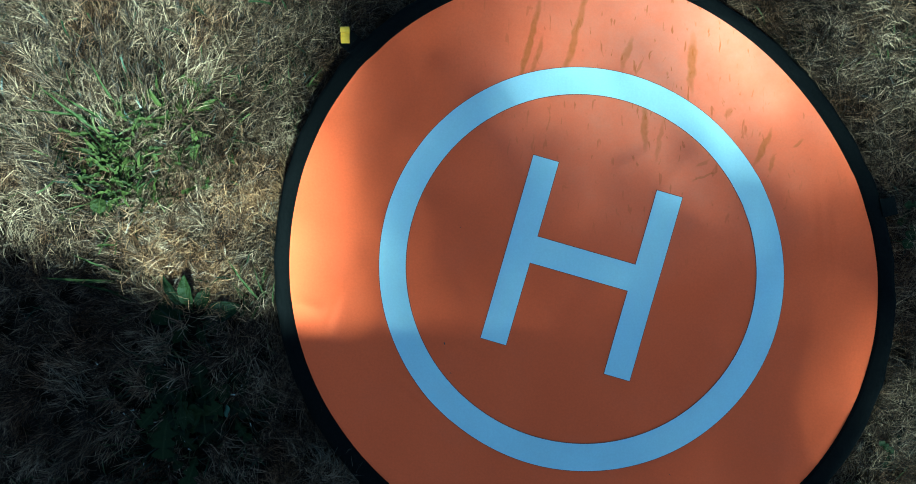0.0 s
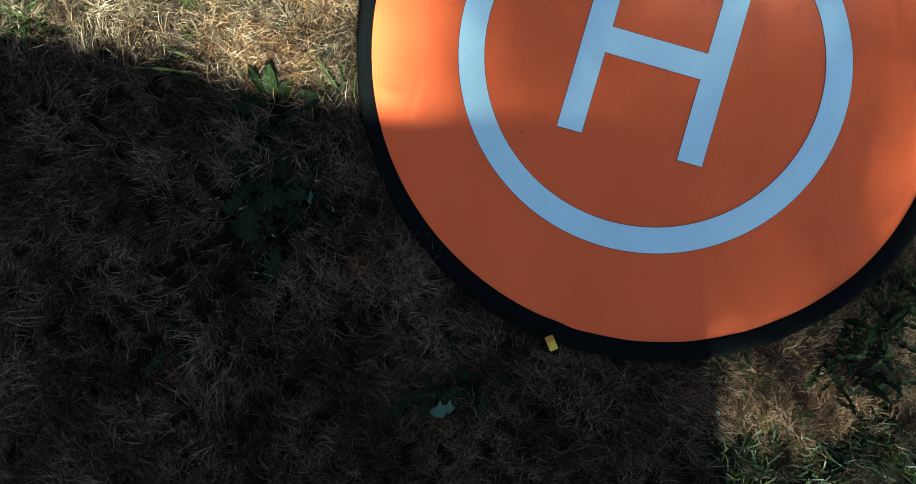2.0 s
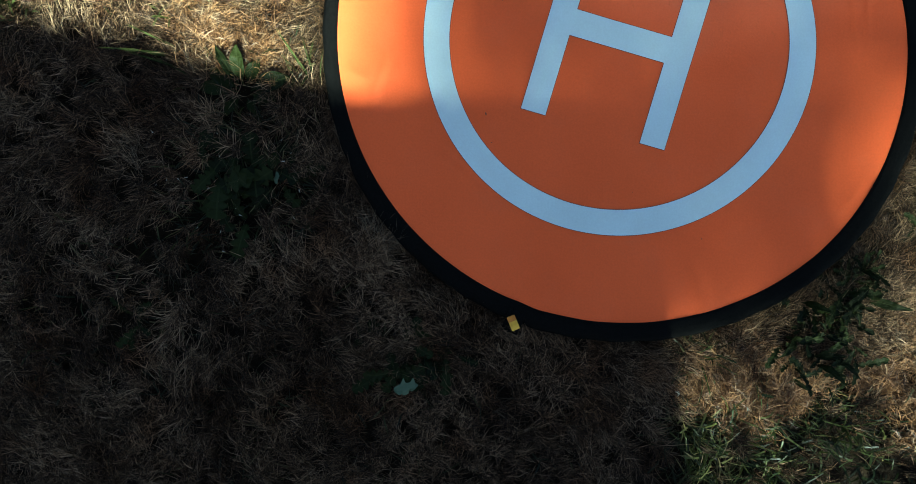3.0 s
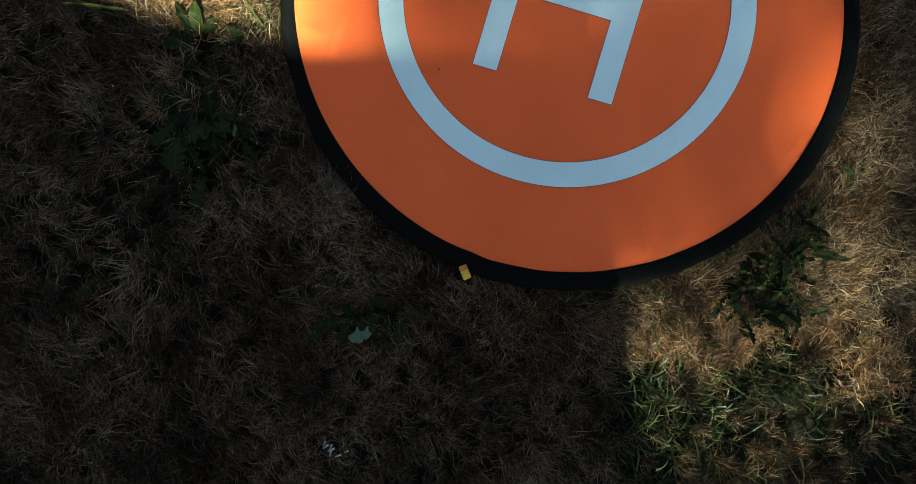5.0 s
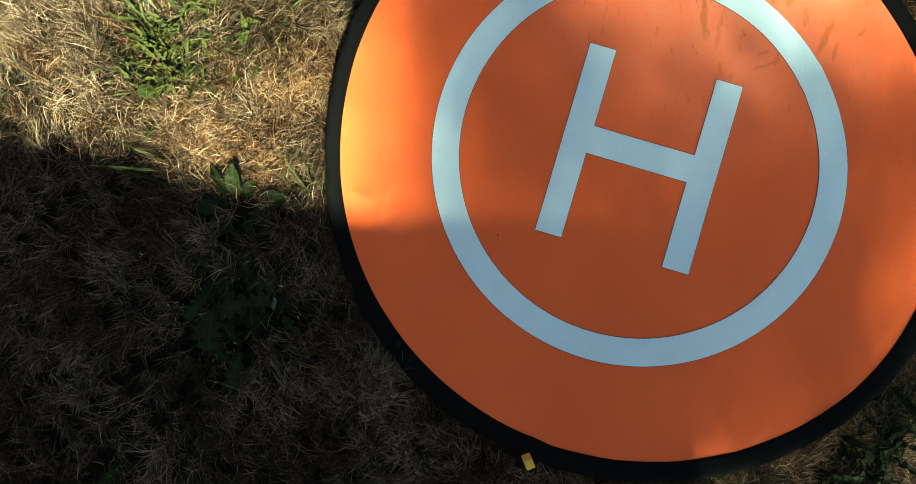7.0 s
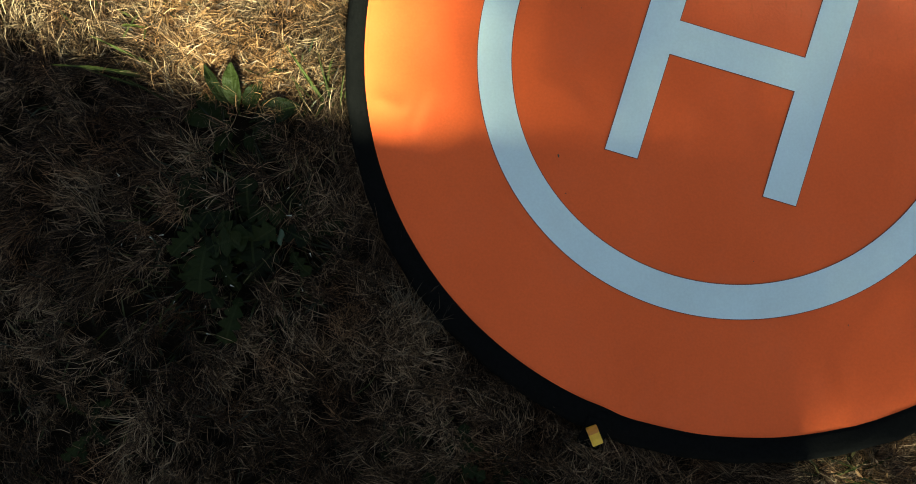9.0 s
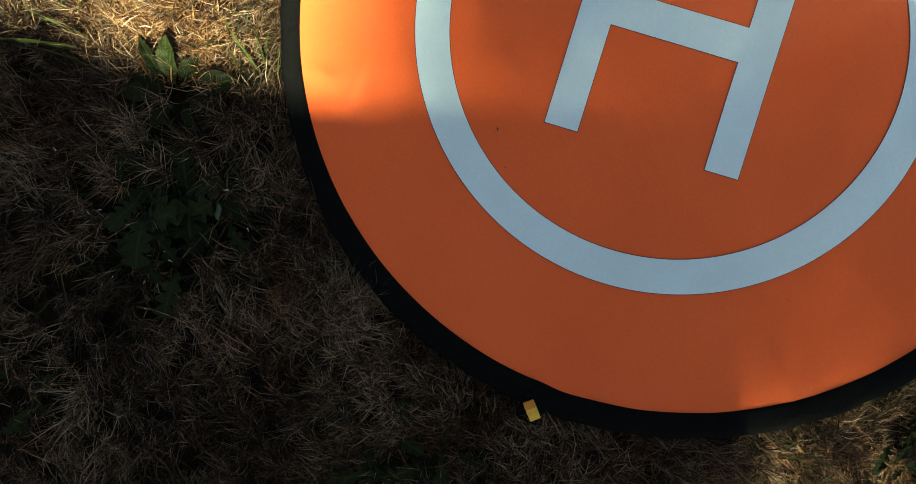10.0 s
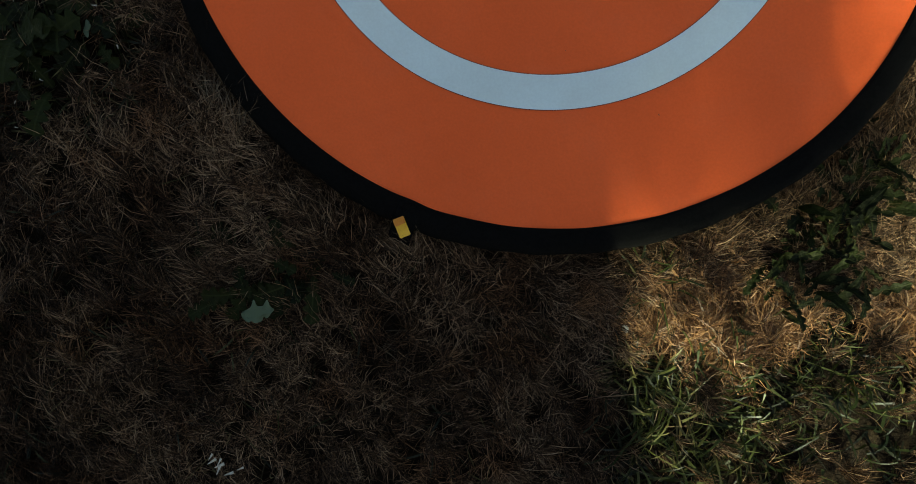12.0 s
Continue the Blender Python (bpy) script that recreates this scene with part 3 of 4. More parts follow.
def lawn(name, count, box, tufts, long, wide, seed, label, flat=False, hole=None, mat=None, spots=None, stray=0.6):
    """Matted dry blades: combed into locks, or loose and flat, with bare gaps between the cushions."""
    g = np.random.RandomState(seed)
    if spots:
        tx, ty = (np.concatenate([c + r * g.normal(0, 0.5, tufts // len(spots)) for c, r in rows]) for rows in ([(p[0], p[2]) for p in spots], [(p[1], p[2]) for p in spots]))
        tufts = len(tx)
    else:
        tx, ty = g.uniform(box[0], box[1], tufts), g.uniform(box[2], box[3], tufts)
    comb = 2.6 * soft_noise(tx, ty, 8, seed + 1) + g.normal(0, 0.6, tufts)
    vigour = np.clip(1 + 0.3 * soft_noise(tx, ty, 14, seed + 2) + g.normal(0, 0.2, tufts), 0.4, 1.8)
    pick = g.randint(0, tufts, count)
    spread = 0.020 if flat and not spots else 0.009
    x, y = tx[pick] + g.normal(0, spread, count), ty[pick] + g.normal(0, spread, count)
    head = comb[pick] + g.normal(0, 1.6 if flat else stray, count)
    length = g.uniform(long[0], long[1], count) * vigour[pick]
    if hole:
        out = np.maximum(np.abs(x - hole[0]) / hole[2], np.abs(y - hole[1]) / hole[3]) > 1
        out &= np.hypot(x, y) < 3.3 + 0.3 * soft_noise(x, y, 2, seed + 8)
    else:
        corner = sm((x - 0.06) / 0.04) * sm((-0.39 - y) / 0.05)
        bare = -0.52 + (1.6 if flat else 1.2) * corner - 2.6 * bool(spots)
        for px, py, r, much in BARE:
            bare = bare + much * np.exp(-((x - px) ** 2 + (y - py) ** 2) / r ** 2)
        out = soft_noise(x, y, 240, 91) + 0.5 * soft_noise(x, y, 90, 92) + g.normal(0, 0.15, count) > bare
    x, y, head, length = x[out], y[out], head[out], length[out]
    x, y, head, length, keep = keep_off_pad(x, y, head, length)
    n = len(x)
    width = g.uniform(wide[0], wide[1], n)
    rise = np.abs(g.normal(0.05, 0.18, n)) if flat else np.clip(g.normal(0.55, 0.32, n) + 0.4 * sm((x - 0.06) / 0.04) * sm((-0.43 - y) / 0.06), 0.05, 1.35)
    droop = g.uniform(0.0, 0.4, n) if flat else g.uniform(0.2, 1.0, n)
    mound = 0.006 * (1 + soft_noise(x, y, 240, 91) + 0.5 * soft_noise(x, y, 60, 94)) * sm((np.hypot(x, y) - 0.38) / 0.03)
    up = mound + (g.uniform(0.001, 0.012, n) if flat else g.uniform(0.0, 0.006, n))
    ob = blades(name, x, y, head, length, width, rise, droop, mat or STRAW, seed + 5, up, 2, 0.3)
    return tagged(ob, label, "grass", kind="stuff")


NEAR = (-0.87, 0.53, -0.67, 0.39)
lawn("dry_grass", 800000, NEAR, 10000, (0.009, 0.027), (0.0003, 0.0009), 21, "sun-bleached dry lawn grass with straw-coloured bent blades")
lawn("combed_grass", 95000, NEAR, 2400, (0.018, 0.038), (0.0004, 0.0009), 71, "long dry lawn grass lying in combed locks", stray=0.2)
lawn("thatch", 260000, NEAR, 9000, (0.006, 0.020), (0.0003, 0.0009), 51, "loose brown thatch of broken dry straw", flat=True)
lawn("golden_thatch", 32000, None, 460, (0.006, 0.018), (0.0005, 0.0012), 61, "matted golden-brown dead grass in cushions", flat=True, mat=GOLDEN,
     spots=[(0.125, -0.435, 0.040), (0.165, -0.425, 0.045), (0.17, -0.395, 0.035), (0.185, -0.470, 0.03), (0.25, -0.43, 0.03), (0.215, -0.450, 0.022), (0.36, -0.44, 0.04), (0.42, -0.47, 0.04), (-0.405, 0.09, 0.05), (-0.46, -0.01, 0.04), (-0.52, 0.02, 0.05)])
lawn("outer_grass", 90000, (-3.4, 3.4, -3.4, 3.4), 16000, (0.03, 0.07), (0.002, 0.005), 81, "dry lawn grass further off round the pad", hole=(-0.17, -0.14, 0.69, 0.52))


def green_blades(name, spots, long, wide, seed, label, rise=0.75, mat=None, tip=0.18, high=0.004):
    """Living grass in patches: x, y, radius, count."""
    g = np.random.RandomState(seed)
    xs, ys, hs = [], [], []
    for cx, cy, r, count in spots:
        a, d = g.uniform(0, 6.28, count), r * np.sqrt(g.uniform(0, 1, count))
        xs.append(cx + d * np.cos(a))
        ys.append(cy + d * np.sin(a))
        hs.append(a + g.normal(0, 1.1, count))
    x, y, head = np.concatenate(xs), np.concatenate(ys), np.concatenate(hs)
    length = g.uniform(long[0], long[1], len(x))
    x, y, head, length, keep = keep_off_pad(x, y, head, length)
    n = len(x)
    ob = blades(name, x, y, head, length, g.uniform(wide[0], wide[1], n), np.clip(g.normal(rise, 0.3, n), 0.1, 1.3), g.uniform(0.4, 1.2, n), mat or GREEN, seed + 1, np.full(n, high), 4, 0.12, tip)
    return tagged(ob, label, "grass", kind="stuff")


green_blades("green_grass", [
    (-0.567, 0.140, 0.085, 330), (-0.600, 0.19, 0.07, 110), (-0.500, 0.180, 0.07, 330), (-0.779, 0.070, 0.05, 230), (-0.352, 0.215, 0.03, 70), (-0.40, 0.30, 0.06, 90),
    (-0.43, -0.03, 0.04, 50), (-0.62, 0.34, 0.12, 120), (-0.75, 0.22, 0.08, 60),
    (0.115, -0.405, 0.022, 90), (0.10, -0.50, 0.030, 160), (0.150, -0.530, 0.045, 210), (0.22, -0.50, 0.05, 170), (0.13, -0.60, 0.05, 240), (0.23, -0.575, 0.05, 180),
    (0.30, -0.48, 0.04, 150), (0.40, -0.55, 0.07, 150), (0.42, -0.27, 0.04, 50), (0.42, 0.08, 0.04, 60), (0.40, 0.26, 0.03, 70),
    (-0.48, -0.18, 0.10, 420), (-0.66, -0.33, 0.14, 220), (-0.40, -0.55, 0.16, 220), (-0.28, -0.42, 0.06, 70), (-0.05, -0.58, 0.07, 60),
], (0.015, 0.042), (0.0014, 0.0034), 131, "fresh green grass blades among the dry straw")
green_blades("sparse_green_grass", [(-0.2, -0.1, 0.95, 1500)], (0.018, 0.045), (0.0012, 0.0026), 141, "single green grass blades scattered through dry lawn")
green_blades("mown_grass", [(0.15, -0.54, 0.08, 150), (0.25, -0.53, 0.10, 110), (0.115, -0.405, 0.025, 18), (0.40, -0.52, 0.09, 60), (-0.50, 0.18, 0.09, 34), (-0.58, 0.11, 0.08, 40), (-0.60, 0.25, 0.15, 24), (-0.39, 0.20, 0.06, 16), (-0.42, 0.30, 0.08, 16)],
             (0.020, 0.040), (0.0022, 0.0036), 151, "broad green grass blades with cut-off tips", rise=0.65, mat=CUT, tip=0.8, high=0.012)


# ---- weeds ----
def leaf_shape(name, kind, mat, lobes=5):
    """A unit-long leaf along +y, arched, folded along its midrib, with the outline of its kind."""
    steps = 32 if kind == "lobed" else 16
    bm = bmesh.new()
    rows = []
    for i in range(steps + 1):
        t = i / steps
        if kind == "lobed":
            saw = (lobes * t ** 0.9 + 0.15) % 1.0
            w = (0.03 + 0.13 * math.sin(math.pi * min(1, t * 0.66 + 0.08)) ** 1.2) * (0.25 + 0.75 * (1 - abs(saw - 0.65) / 0.65) ** 0.8)
            w *= 1.0 if t < 0.93 else max(0.02, (1 - t) / 0.07)
        elif kind == "oval":
            w = 0.03 + 0.24 * math.sin(math.pi * max(0, t - 0.15) / 0.85) ** 0.8 if t > 0.15 else 0.03
        elif kind == "lance":
            w = 0.02 + 0.13 * math.sin(math.pi * t ** 0.8) ** 1.1
        elif kind == "round":
            w = 0.025 if t < 0.45 else 0.025 + 0.30 * math.sqrt(max(0, 1 - ((t - 0.73) / 0.27) ** 2))
        else:
            w = 0.05 * (1 - t ** 2.2) + 0.004
        z = 0.20 * math.sin(math.pi * t * 0.75) - 0.10 * t * t
        ripple = 0.02 * math.sin(t * 19)
        rows.append([bm.verts.new((-w, t - 0.03 * w, z + 0.25 * w + ripple)), bm.verts.new((-w * 0.5, t, z + 0.1 * w)), bm.verts.new((0, t, z)),
                     bm.verts.new((w * 0.5, t, z + 0.1 * w)), bm.verts.new((w, t - 0.03 * w, z + 0.25 * w - ripple))])
    for p, q in zip(rows, rows[1:]):
        for i in range(4):
            bm.faces.new((p[i], p[i + 1], q[i + 1], q[i]))
    mesh = bpy.data.meshes.new(name)
    bm.to_mesh(mesh)
    bm.free()
    mesh.materials.append(mat)
    mesh.polygons.foreach_set("use_smooth", [True] * len(mesh.polygons))
    return mesh


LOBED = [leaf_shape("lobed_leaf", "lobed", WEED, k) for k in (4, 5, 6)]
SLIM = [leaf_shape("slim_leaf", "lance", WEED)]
OVAL = [leaf_shape("oval_leaf", "oval", SHADED_PLANTAIN)]
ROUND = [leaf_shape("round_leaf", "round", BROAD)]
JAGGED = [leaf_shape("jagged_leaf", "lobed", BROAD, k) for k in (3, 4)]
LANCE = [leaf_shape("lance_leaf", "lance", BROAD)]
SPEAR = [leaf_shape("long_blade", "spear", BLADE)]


def height_at(x, y):
    return float(soil(np.array(x), np.array(y)))


def rosette(name, x, y, count, shapes, size, seed, label, category, lift=0.006, flat=18, span=(0, 360), wide=1.0, scatter=0.006):
    """A low weed: leaves that spread from one crown."""
    g = random.Random(seed)
    plant = tagged(new(name), label, category, group="weeds in the lawn")
    plant.matrix_basis = pose(x, y, height_at(x, y))
    for i in range(count):
        turn = span[0] + (span[1] - span[0]) * (i + g.uniform(-0.35, 0.35)) / count
        long = g.uniform(*size)
        ob = new("leaf", g.choice(shapes))
        ob.parent = plant
        m = pose(g.gauss(0, scatter), g.gauss(0, scatter), lift * g.uniform(0.3, 1.3), g.uniform(4, flat), g.uniform(-22, 22), turn)
        ob.matrix_basis = m @ Matrix.Diagonal((long * wide * g.uniform(0.85, 1.2), long, long * g.uniform(0.6, 1.1), 1))
    return plant


def single_leaf(plant, shape, x, y, z, turn, long, wide=1.0, tip=8):
    ob = new("leaf", shape)
    ob.parent = plant
    ob.matrix_basis = plant.matrix_basis.inverted() @ pose(x, y, z, tip, 0, turn) @ Matrix.Diagonal((long * wide, long, long, 1))
    return ob


weed_words = "dark green lobed dandelion rosette growing in dry grass"
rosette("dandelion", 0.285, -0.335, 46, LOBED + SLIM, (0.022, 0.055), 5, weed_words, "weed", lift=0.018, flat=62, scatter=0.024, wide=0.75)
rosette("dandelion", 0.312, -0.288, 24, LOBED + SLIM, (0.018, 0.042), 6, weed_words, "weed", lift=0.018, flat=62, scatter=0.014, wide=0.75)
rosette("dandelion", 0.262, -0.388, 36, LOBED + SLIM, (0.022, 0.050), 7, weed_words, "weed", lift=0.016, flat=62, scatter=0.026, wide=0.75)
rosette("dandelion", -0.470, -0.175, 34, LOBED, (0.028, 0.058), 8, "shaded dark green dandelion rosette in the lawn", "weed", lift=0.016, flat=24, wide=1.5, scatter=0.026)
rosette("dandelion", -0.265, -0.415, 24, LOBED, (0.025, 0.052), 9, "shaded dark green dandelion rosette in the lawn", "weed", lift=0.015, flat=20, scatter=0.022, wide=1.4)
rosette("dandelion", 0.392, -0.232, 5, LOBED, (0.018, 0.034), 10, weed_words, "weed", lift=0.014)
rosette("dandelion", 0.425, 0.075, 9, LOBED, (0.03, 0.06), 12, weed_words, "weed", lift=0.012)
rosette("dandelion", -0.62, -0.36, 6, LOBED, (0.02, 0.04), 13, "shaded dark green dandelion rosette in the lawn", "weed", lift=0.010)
broad = tagged(new("plantain"), "broad-leaved green plantain half in sun at the shadow's edge", "weed", group="weeds in the lawn")
broad.matrix_basis = pose(-0.478, -0.064, height_at(-0.478, -0.064))
for turn, long, wide, tip in ((4, 0.052, 0.62, 20), (30, 0.058, 0.36, 12), (-30, 0.040, 0.8, 12), (-74, 0.056, 0.85, 6), (-105, 0.036, 0.8, 4), (58, 0.044, 0.8, 6), (84, 0.050, 0.7, 2), (140, 0.030, 0.9, 4), (-150, 0.026, 0.8, 4)):
    a = radians(turn)
    single_leaf(broad, OVAL[0], -0.478 - 0.008 * math.sin(a), -0.064 + 0.008 * math.cos(a), -0.012, turn, long, wide, tip)
rosette("buttercup", -0.565, 0.125, 180, JAGGED + LANCE + LANCE, (0.010, 0.028), 15, "bright green leafy buttercup patch among straw", "weed", lift=0.016, flat=50, scatter=0.030, wide=0.7)
big_clover = rosette("clover", -0.580, 0.085, 5, ROUND + JAGGED, (0.012, 0.022), 16, "bright green round clover leaves among straw", "weed", lift=0.014, flat=30, scatter=0.012)
single_leaf(big_clover, ROUND[0], -0.583, 0.098, 0.0, 175, 0.032, 1.0, 12)
rosette("buttercup", -0.512, 0.150, 110, JAGGED + LANCE + LANCE, (0.008, 0.022), 17, "bright green leafy buttercup patch among straw", "weed", lift=0.014, flat=45, scatter=0.034)
rosette("buttercup", -0.487, 0.207, 64, LANCE + SPEAR, (0.014, 0.036), 19, "bright green leafy buttercup patch among straw", "weed", lift=0.014, flat=50, scatter=0.026, wide=0.7)
rosette("grass_shoot", -0.790, 0.062, 30, SPEAR, (0.024, 0.050), 20, "green grass shoots among sunlit straw", "grass", lift=0.008, flat=55, scatter=0.016)
rosette("grass_shoot", -0.395, -0.042, 5, SPEAR, (0.022, 0.040), 18, "short green grass shoots beside the pad's rim", "grass", lift=0.006, flat=50, wide=0.8)


def blade_tuft(x, y, aims, label):
    """A tuft with a few long, separate blades: place, heading, length, tilt."""
    tuft = tagged(new("grass_tuft"), label, "grass", group="weeds in the lawn")
    tuft.matrix_basis = pose(x, y, height_at(x, y))
    for dx, dy, turn, long, tip in aims:
        ob = new("blade", SPEAR[0])
        ob.parent = tuft
        ob.matrix_basis = pose(dx, dy, 0.006, tip, 0, turn) @ Matrix.Diagonal((long * 0.45, long, long * 0.7, 1))
    return tuft


blade_tuft(-0.560, -0.030, [(-0.005, 0.012, 86, 0.098, 10), (0.0, 0.020, 66, 0.072, 14), (0.0, -0.004, 74, 0.070, 12), (0.020, -0.018, 62, 0.060, 14), (0.03, -0.01, -20, 0.04, 20)], "long green grass blades reaching over shaded lawn")
blade_tuft(-0.590, 0.165, [(0, 0, 48, 0.095, 22), (0.02, 0.01, 60, 0.085, 20), (0, 0.02, 85, 0.09, 16), (0.03, 0, -60, 0.06, 20), (0.03, -0.03, -85, 0.065, 18), (0.02, 0.03, 20, 0.07, 28)], "long green grass blades in a leafy patch")
blade_tuft(0.175, -0.545, [(0, 0, -90, 0.055, 14), (0, 0.012, -84, 0.05, 16), (0.01, -0.02, -96, 0.045, 16), (0, 0, 30, 0.04, 34), (-0.03, 0.02, 12, 0.04, 38), (-0.04, 0, -8, 0.045, 34), (0.02, 0.03, -35, 0.045, 26), (-0.05, 0.03, 20, 0.04, 36), (-0.055, -0.02, -12, 0.045, 34), (0.03, 0.0, -70, 0.05, 20)], "long green grass blades in the sunny corner")
blade_tuft(0.310, -0.495, [(0, 0, 70, 0.06, 16), (0, 0, 20, 0.045, 30), (0, 0, -70, 0.05, 18), (0, 0, -150, 0.045, 22), (0, 0, 130, 0.045, 26), (0, 0, -110, 0.05, 18), (0, 0, 165, 0.045, 20)], "spreading tuft of green grass in patchy sun")
blade_tuft(0.110, -0.405, [(0, 0, 70, 0.04, 20), (0, 0, -50, 0.045, 25), (0.02, 0, -120, 0.05, 20), (0.01, 0, -170, 0.06, 20), (-0.01, 0, 110, 0.03, 20)], "green grass tuft at the pad's rim")

# long pale-green stems leaning against the pad's rim, and shoots at its foot
blade_tuft(-0.392, -0.046, [(0, 0, 34, 0.075, 12), (0.004, 0.004, 14, 0.052, 16), (0.012, -0.002, -12, 0.040, 24), (-0.012, 0.004, 44, 0.036, 22), (0.016, 0.010, -24, 0.034, 26), (-0.022, 0.0, 20, 0.034, 22)], "bright green grass shoots leaning at the pad's rim")


def dry_tuft(x, y, count, long, aim, spread, seed):
    """A fan of long fine dry blades from one root."""
    g = np.random.RandomState(seed)
    px, py = x + g.normal(0, 0.006, count), y + g.normal(0, 0.006, count)
    head = radians(aim) + g.normal(0, radians(spread), count)
    length = g.uniform(long * 0.5, long, count)
    ob = blades("dry_tuft", px, py, head, length, g.uniform(0.0005, 0.0011, count), np.clip(g.normal(0.65, 0.25, count), 0.1, 1.2), g.uniform(0.2, 1.0, count), PALE_STRAW, seed + 1, np.full(count, 0.008), 4, 0.08)
    return tagged(ob, "fan of long pale dry grass blades standing out of the lawn", "grass", group="dry tufts in the lawn")


for row in ((-0.618, -0.140, 26, 0.050, 95, 40, 1), (-0.312, -0.245, 46, 0.050, 100, 35, 2), (-0.288, -0.262, 40, 0.045, 70, 45, 3), (-0.490, -0.350, 44, 0.042, 110, 60, 4), (-0.455, -0.365, 30, 0.040, 60, 60, 5),
            (-0.618, -0.165, 18, 0.046, 120, 25, 6), (-0.150, -0.470, 26, 0.036, 40, 60, 7), (-0.040, -0.440, 26, 0.036, 70, 60, 8), (0.470, -0.530, 30, 0.055, 60, 70, 9), (-0.330, -0.560, 22, 0.040, 80, 60, 10)):
    dry_tuft(*row)

# a pale fallen leaf, lobed like oak, on the shaded lawn
bm = bmesh.new()
rows = []
for i in range(33):
    t = i / 32
    body = math.sin(math.pi * min(1, 0.06 + 0.92 * t)) ** 0.7
    lobe = math.exp(-((t - 0.40) / 0.07) ** 2) + 0.95 * math.exp(-((t - 0.80) / 0.075) ** 2)
    notch = 0.6 * math.exp(-((t - 0.30) / 0.05) ** 2) + 0.9 * math.exp(-((t - 0.66) / 0.05) ** 2)
    top, low = 0.0055 * body + 0.0075 * lobe, 0.0100 * body - 0.0035 * notch
    x = -0.0155 + 0.031 * t
    rows.append([bm.verts.new((x + 0.002 * lobe, top, 0.0022 * lobe)), bm.verts.new((x, top * 0.3, 0.001)), bm.verts.new((x, -low * 0.4, 0.0012)), bm.verts.new((x - 0.002 * t, -low, 0.003 * math.sin(7 * t)))])
for p, q in zip(rows, rows[1:]):
    for i in range(3):
        bm.faces.new((p[i], p[i + 1], q[i + 1], q[i]))
bmesh.ops.solidify(bm, geom=bm.faces[:], thickness=0.0004)
fallen = tagged(part("fallen_leaf", bm, PALE), "pale grey-green lobed leaf lying on shaded grass", "leaf")
fallen.matrix_basis = pose(-0.2640, -0.4400, height_at(-0.264, -0.44) + 0.029, 4, 3, 10)
bm = bmesh.new()
bmesh.ops.create_uvsphere(bm, u_segments=10, v_segments=8, radius=1.0, matrix=Matrix.Diagonal((0.0030, 0.0085, 0.0016, 1)))
for v in bm.verts:
    v.co.x += 0.0012 * math.sin(v.co.y * 420)
pale_leaf = tagged(part("fallen_leaf", bm, SAGE), "small pale green leaf upright in a shaded rosette", "leaf")
pale_leaf.matrix_basis = pose(-0.432, -0.175, height_at(-0.432, -0.175) + 0.026, 8, 0, -4)


def husk(x, y, size, turn, high):
    bm = bmesh.new()
    bmesh.ops.create_cone(bm, cap_ends=True, segments=6, radius1=size * 0.35, radius2=size * 0.08, depth=size * 2)
    ob = tagged(part("husk", bm, HUSK), "pale dry seed husk caught in the grass", "husk", group="husks in the grass")
    ob.matrix_basis = pose(x, y, height_at(x, y) + high, 80, 10, turn)


bm = bmesh.new()
bmesh.ops.create_icosphere(bm, subdivisions=2, radius=1.0, matrix=Matrix.Diagonal((0.0032, 0.0048, 0.002, 1)))
for v in bm.verts:
    v.co *= 1 + 0.25 * noise.noise(v.co * 300)
crumb = tagged(part("shell_fragment", bm, SHELL), "whitish broken shell fragment at the shadow's edge", "shell")
crumb.matrix_basis = pose(0.090, -0.452, height_at(0.09, -0.452) + 0.014, 0, 0, 20)
g = random.Random(77)
for i in range(26):
    husk(-0.50 + g.gauss(0, 0.045), -0.185 + g.gauss(0, 0.035), g.uniform(0.0012, 0.0026), g.uniform(0, 360), g.uniform(0.018, 0.030))
for i in range(7):
    husk(-0.312 + i * 0.004 + g.gauss(0, 0.005), -0.578 - i * 0.003 + g.gauss(0, 0.004), g.uniform(0.003, 0.005), -60 + g.uniform(-40, 40), 0.026)


# ---- added to throw the shade: an unseen board fence and tree, both towards the sun ----
def shade_source(u, v, z, far):
    """The point that far along the way to the sun from a place in the shade."""
    return Vector((u, v, z)) + SUN_WAY * far


FENCE_Y = -2.55


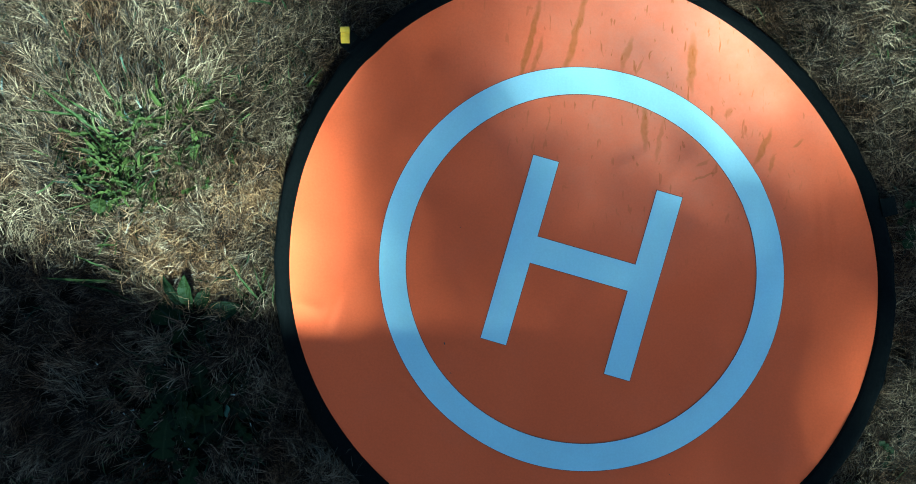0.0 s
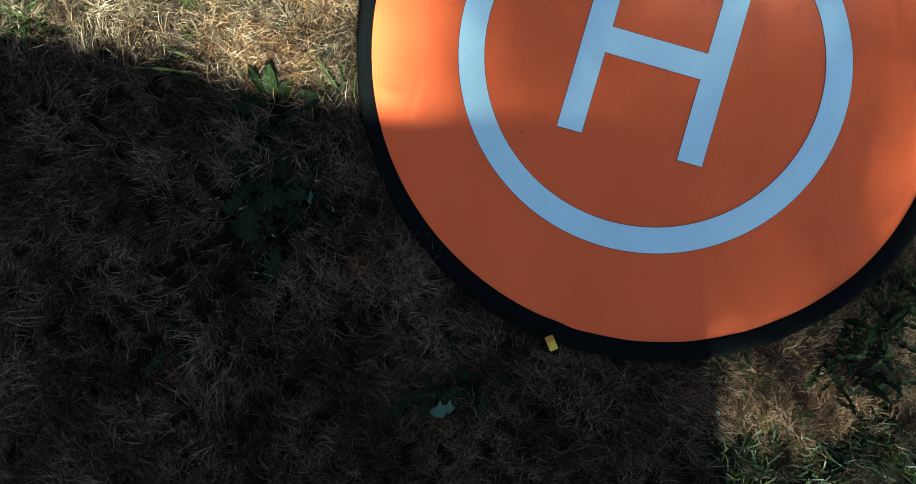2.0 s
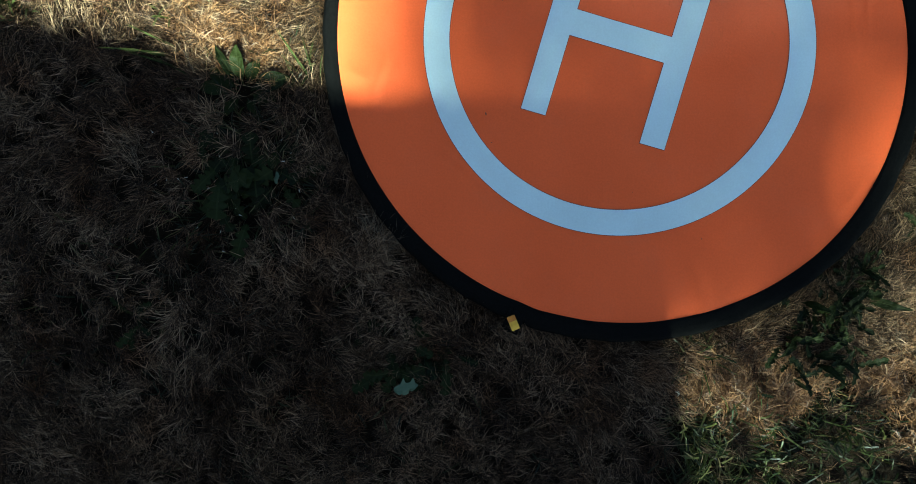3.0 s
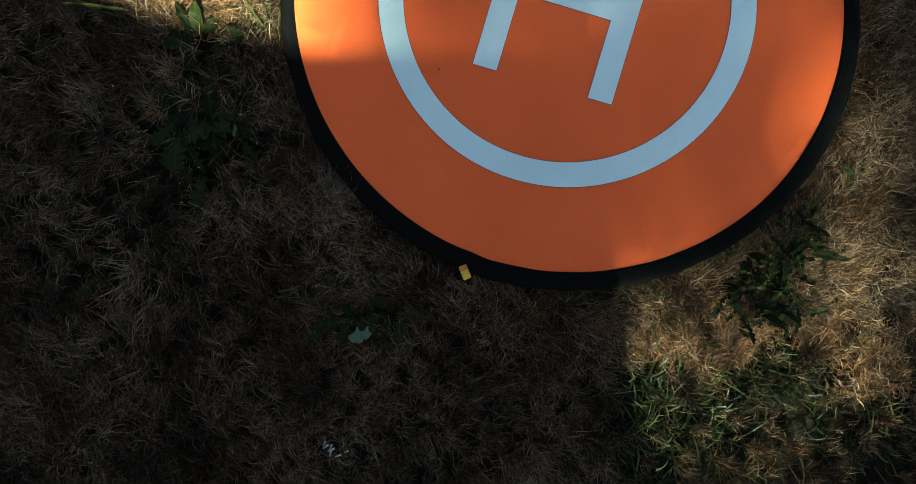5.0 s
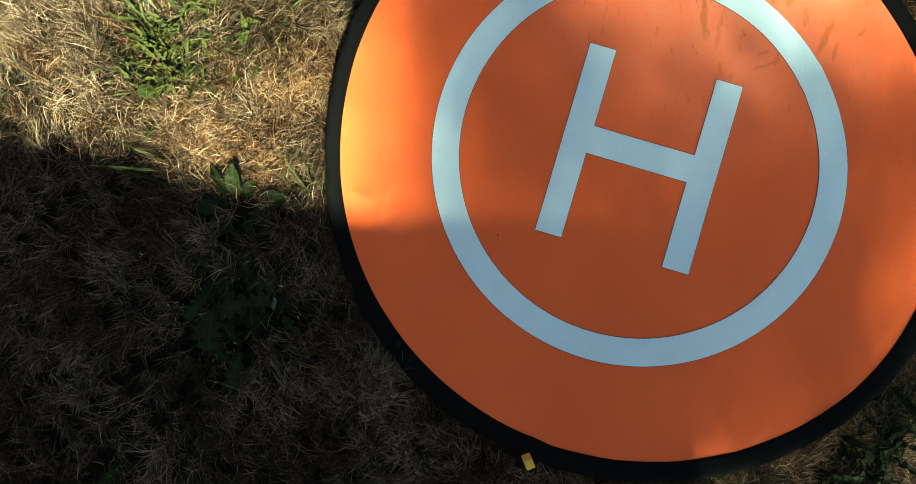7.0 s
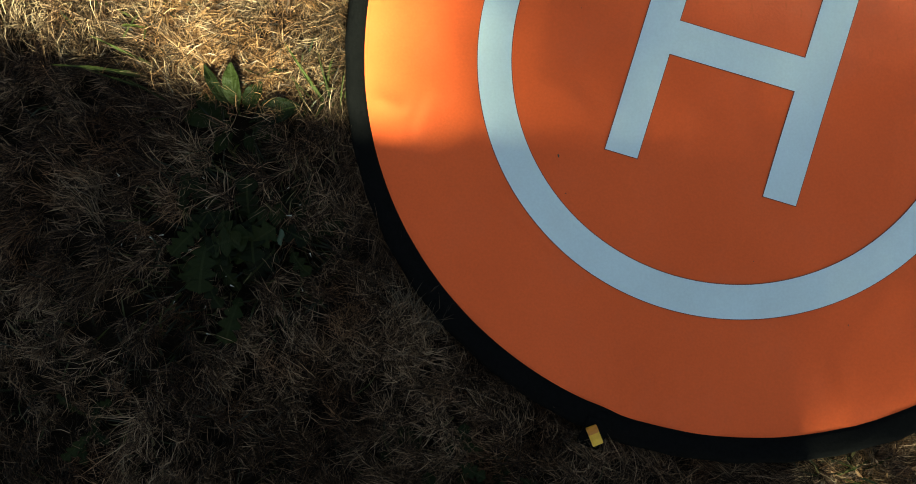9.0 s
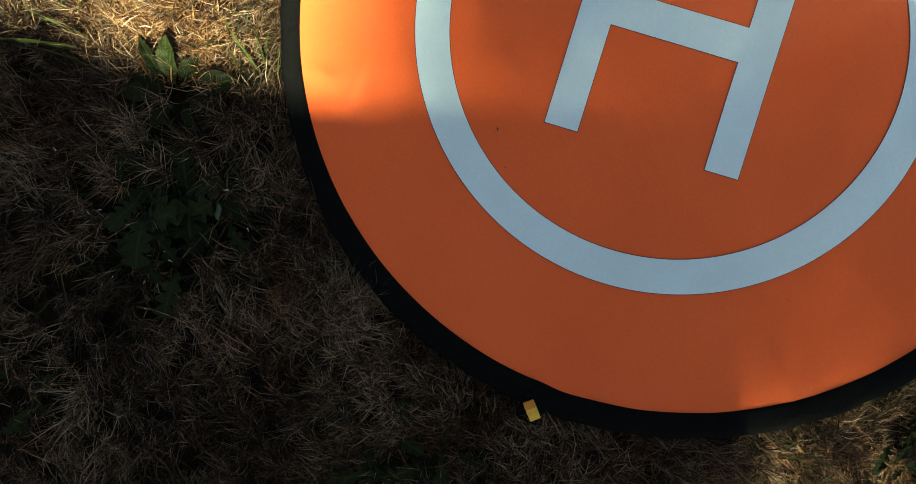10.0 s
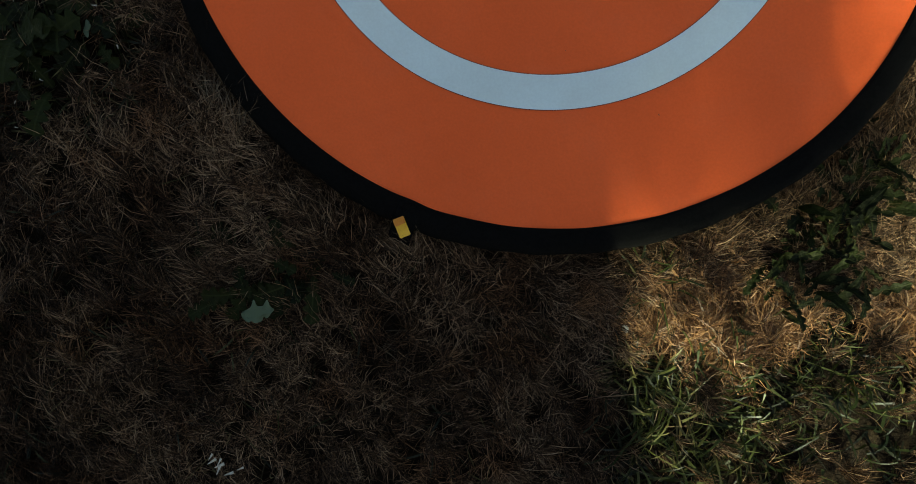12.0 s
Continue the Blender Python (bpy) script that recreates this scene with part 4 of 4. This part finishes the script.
def shade_fence():
    # unseen fence, added only for the straight edge of its shadow
    fence = tagged(new("shade_fence"), "unseen weathered board fence, added to cast shade on the lawn", "fence")
    # wanted shadow line on the ground, from which the board tops are worked out
    edge = [(-0.82, 0.056, -0.01), (-0.68, 0.028, -0.01), (-0.55, -0.003, -0.01), (-0.47, -0.021, -0.01), (-0.40, -0.040, -0.008), (-0.36, -0.050, -0.006), (-0.30, -0.074, 0.0), (0.03, -0.079, 0.0)]
    tops = []
    for u, v, z in edge:
        p = shade_source(u, v, z, (v - FENCE_Y) / -SUN_WAY.y)
        tops.append((p.x, p.z))
    end = shade_source(0.067, -0.34, 0.0, (-0.34 - FENCE_Y) / -SUN_WAY.y).x
    width, x, i = 0.12, end, 0
    while x > -4.6:
        low = x - width
        bm = bmesh.new()
        bmesh.ops.create_cube(bm, size=1.0, matrix=Matrix.Translation((x - width / 2, FENCE_Y - 0.01, 0)) @ Matrix.Diagonal((width + 0.001, 0.02 + 0.004 * (i % 2), 1, 1)))
        for v in bm.verts:
            if v.co.z > 0:
                v.co.z = float(np.interp(v.co.x, [t[0] for t in tops], [t[1] for t in tops]))
            else:
                v.co.z = height_at(v.co.x, FENCE_Y) - 0.01
        part("board", bm, WOOD, fence)
        x, i = low, i + 1
    for x in (end - 0.10, end - 1.7, end - 3.3, end - 4.8):
        bm = bmesh.new()
        bmesh.ops.create_cube(bm, size=1.0, matrix=Matrix.Translation((x, FENCE_Y - 0.065, 0.95)) @ Matrix.Diagonal((0.09, 0.09, 2.05, 1)))
        part("post", bm, WOOD, fence)


shade_fence()


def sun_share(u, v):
    """How much of the sun the crown is to let through, over the lawn: a hand-set map."""
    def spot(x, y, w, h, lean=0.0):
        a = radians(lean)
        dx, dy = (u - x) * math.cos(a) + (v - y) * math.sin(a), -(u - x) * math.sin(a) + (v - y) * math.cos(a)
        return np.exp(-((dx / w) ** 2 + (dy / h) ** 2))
    # wanted pools of sun: share, x, y, half width, half height, lean
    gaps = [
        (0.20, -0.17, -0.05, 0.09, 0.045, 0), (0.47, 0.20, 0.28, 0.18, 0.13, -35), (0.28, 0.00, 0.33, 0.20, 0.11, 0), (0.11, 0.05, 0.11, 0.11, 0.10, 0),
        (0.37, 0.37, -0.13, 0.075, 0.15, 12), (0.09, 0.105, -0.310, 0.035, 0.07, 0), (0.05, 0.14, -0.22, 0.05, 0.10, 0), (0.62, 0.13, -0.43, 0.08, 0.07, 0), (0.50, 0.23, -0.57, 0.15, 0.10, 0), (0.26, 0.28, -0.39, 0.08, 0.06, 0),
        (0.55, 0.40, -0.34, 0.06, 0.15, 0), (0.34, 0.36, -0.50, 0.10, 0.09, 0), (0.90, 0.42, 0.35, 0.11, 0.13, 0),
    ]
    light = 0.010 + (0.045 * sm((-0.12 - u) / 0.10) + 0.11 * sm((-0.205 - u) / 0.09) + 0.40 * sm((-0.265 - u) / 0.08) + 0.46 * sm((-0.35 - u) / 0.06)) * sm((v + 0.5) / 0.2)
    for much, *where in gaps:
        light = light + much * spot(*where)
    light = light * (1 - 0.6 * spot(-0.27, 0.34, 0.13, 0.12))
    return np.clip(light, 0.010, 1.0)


def shade_tree():
    """An unseen broad tree added towards the sun: trunk, limbs and a crown of many leaves, thinned to let the wanted
    sun through.
    """
    g = np.random.RandomState(5)
    tree = tagged(new("tree"), "unseen broad leafy tree, added to shade the lawn", "tree")
    foot = Vector((4.2, -9.6, 0))
    tree.matrix_basis = pose(foot.x, foot.y, -0.03)

    def limb(name, points, r0, r1):
        curve = bpy.data.curves.new(name, "CURVE")
        curve.dimensions, curve.bevel_depth, curve.bevel_resolution, curve.use_fill_caps = "3D", 1.0, 3, True
        line = curve.splines.new("POLY")
        line.points.add(len(points) - 1)
        for i, (pt, c) in enumerate(zip(line.points, points)):
            pt.co = (*(Vector(c) - foot), 1)
            pt.radius = r0 + (r1 - r0) * i / (len(points) - 1)
        curve.materials.append(BARK)
        temp = bpy.data.objects.new(name, curve)
        mesh = bpy.data.meshes.new_from_object(temp)
        bpy.data.objects.remove(temp)
        ob = new(name, mesh)
        ob.parent = tree

    limb("trunk", [(4.2, -9.6, 0), (4.1, -9.5, 2.5), (3.9, -9.3, 5.0), (3.7, -9.2, 7.5), (3.6, -9.2, 10.0)], 0.24, 0.07)
    limb("limb", [(3.9, -9.3, 5.0), (3.2, -8.9, 6.2), (2.4, -8.5, 7.2), (1.6, -8.2, 7.8)], 0.10, 0.015)
    limb("limb", [(3.75, -9.25, 6.6), (4.4, -9.8, 8.0), (5.0, -10.2, 9.0)], 0.08, 0.015)
    limb("limb", [(3.7, -9.2, 7.5), (2.8, -8.0, 7.6), (2.0, -7.2, 7.0)], 0.07, 0.012)
    limb("limb", [(4.05, -9.45, 3.4), (2.9, -7.2, 3.9), (1.9, -5.2, 3.5), (1.1, -3.9, 2.8), (0.85, -3.3, 2.4)], 0.07, 0.008)
    # leaves: a low bough, added for sharper dapple over the corner of the lawn, the rest high up
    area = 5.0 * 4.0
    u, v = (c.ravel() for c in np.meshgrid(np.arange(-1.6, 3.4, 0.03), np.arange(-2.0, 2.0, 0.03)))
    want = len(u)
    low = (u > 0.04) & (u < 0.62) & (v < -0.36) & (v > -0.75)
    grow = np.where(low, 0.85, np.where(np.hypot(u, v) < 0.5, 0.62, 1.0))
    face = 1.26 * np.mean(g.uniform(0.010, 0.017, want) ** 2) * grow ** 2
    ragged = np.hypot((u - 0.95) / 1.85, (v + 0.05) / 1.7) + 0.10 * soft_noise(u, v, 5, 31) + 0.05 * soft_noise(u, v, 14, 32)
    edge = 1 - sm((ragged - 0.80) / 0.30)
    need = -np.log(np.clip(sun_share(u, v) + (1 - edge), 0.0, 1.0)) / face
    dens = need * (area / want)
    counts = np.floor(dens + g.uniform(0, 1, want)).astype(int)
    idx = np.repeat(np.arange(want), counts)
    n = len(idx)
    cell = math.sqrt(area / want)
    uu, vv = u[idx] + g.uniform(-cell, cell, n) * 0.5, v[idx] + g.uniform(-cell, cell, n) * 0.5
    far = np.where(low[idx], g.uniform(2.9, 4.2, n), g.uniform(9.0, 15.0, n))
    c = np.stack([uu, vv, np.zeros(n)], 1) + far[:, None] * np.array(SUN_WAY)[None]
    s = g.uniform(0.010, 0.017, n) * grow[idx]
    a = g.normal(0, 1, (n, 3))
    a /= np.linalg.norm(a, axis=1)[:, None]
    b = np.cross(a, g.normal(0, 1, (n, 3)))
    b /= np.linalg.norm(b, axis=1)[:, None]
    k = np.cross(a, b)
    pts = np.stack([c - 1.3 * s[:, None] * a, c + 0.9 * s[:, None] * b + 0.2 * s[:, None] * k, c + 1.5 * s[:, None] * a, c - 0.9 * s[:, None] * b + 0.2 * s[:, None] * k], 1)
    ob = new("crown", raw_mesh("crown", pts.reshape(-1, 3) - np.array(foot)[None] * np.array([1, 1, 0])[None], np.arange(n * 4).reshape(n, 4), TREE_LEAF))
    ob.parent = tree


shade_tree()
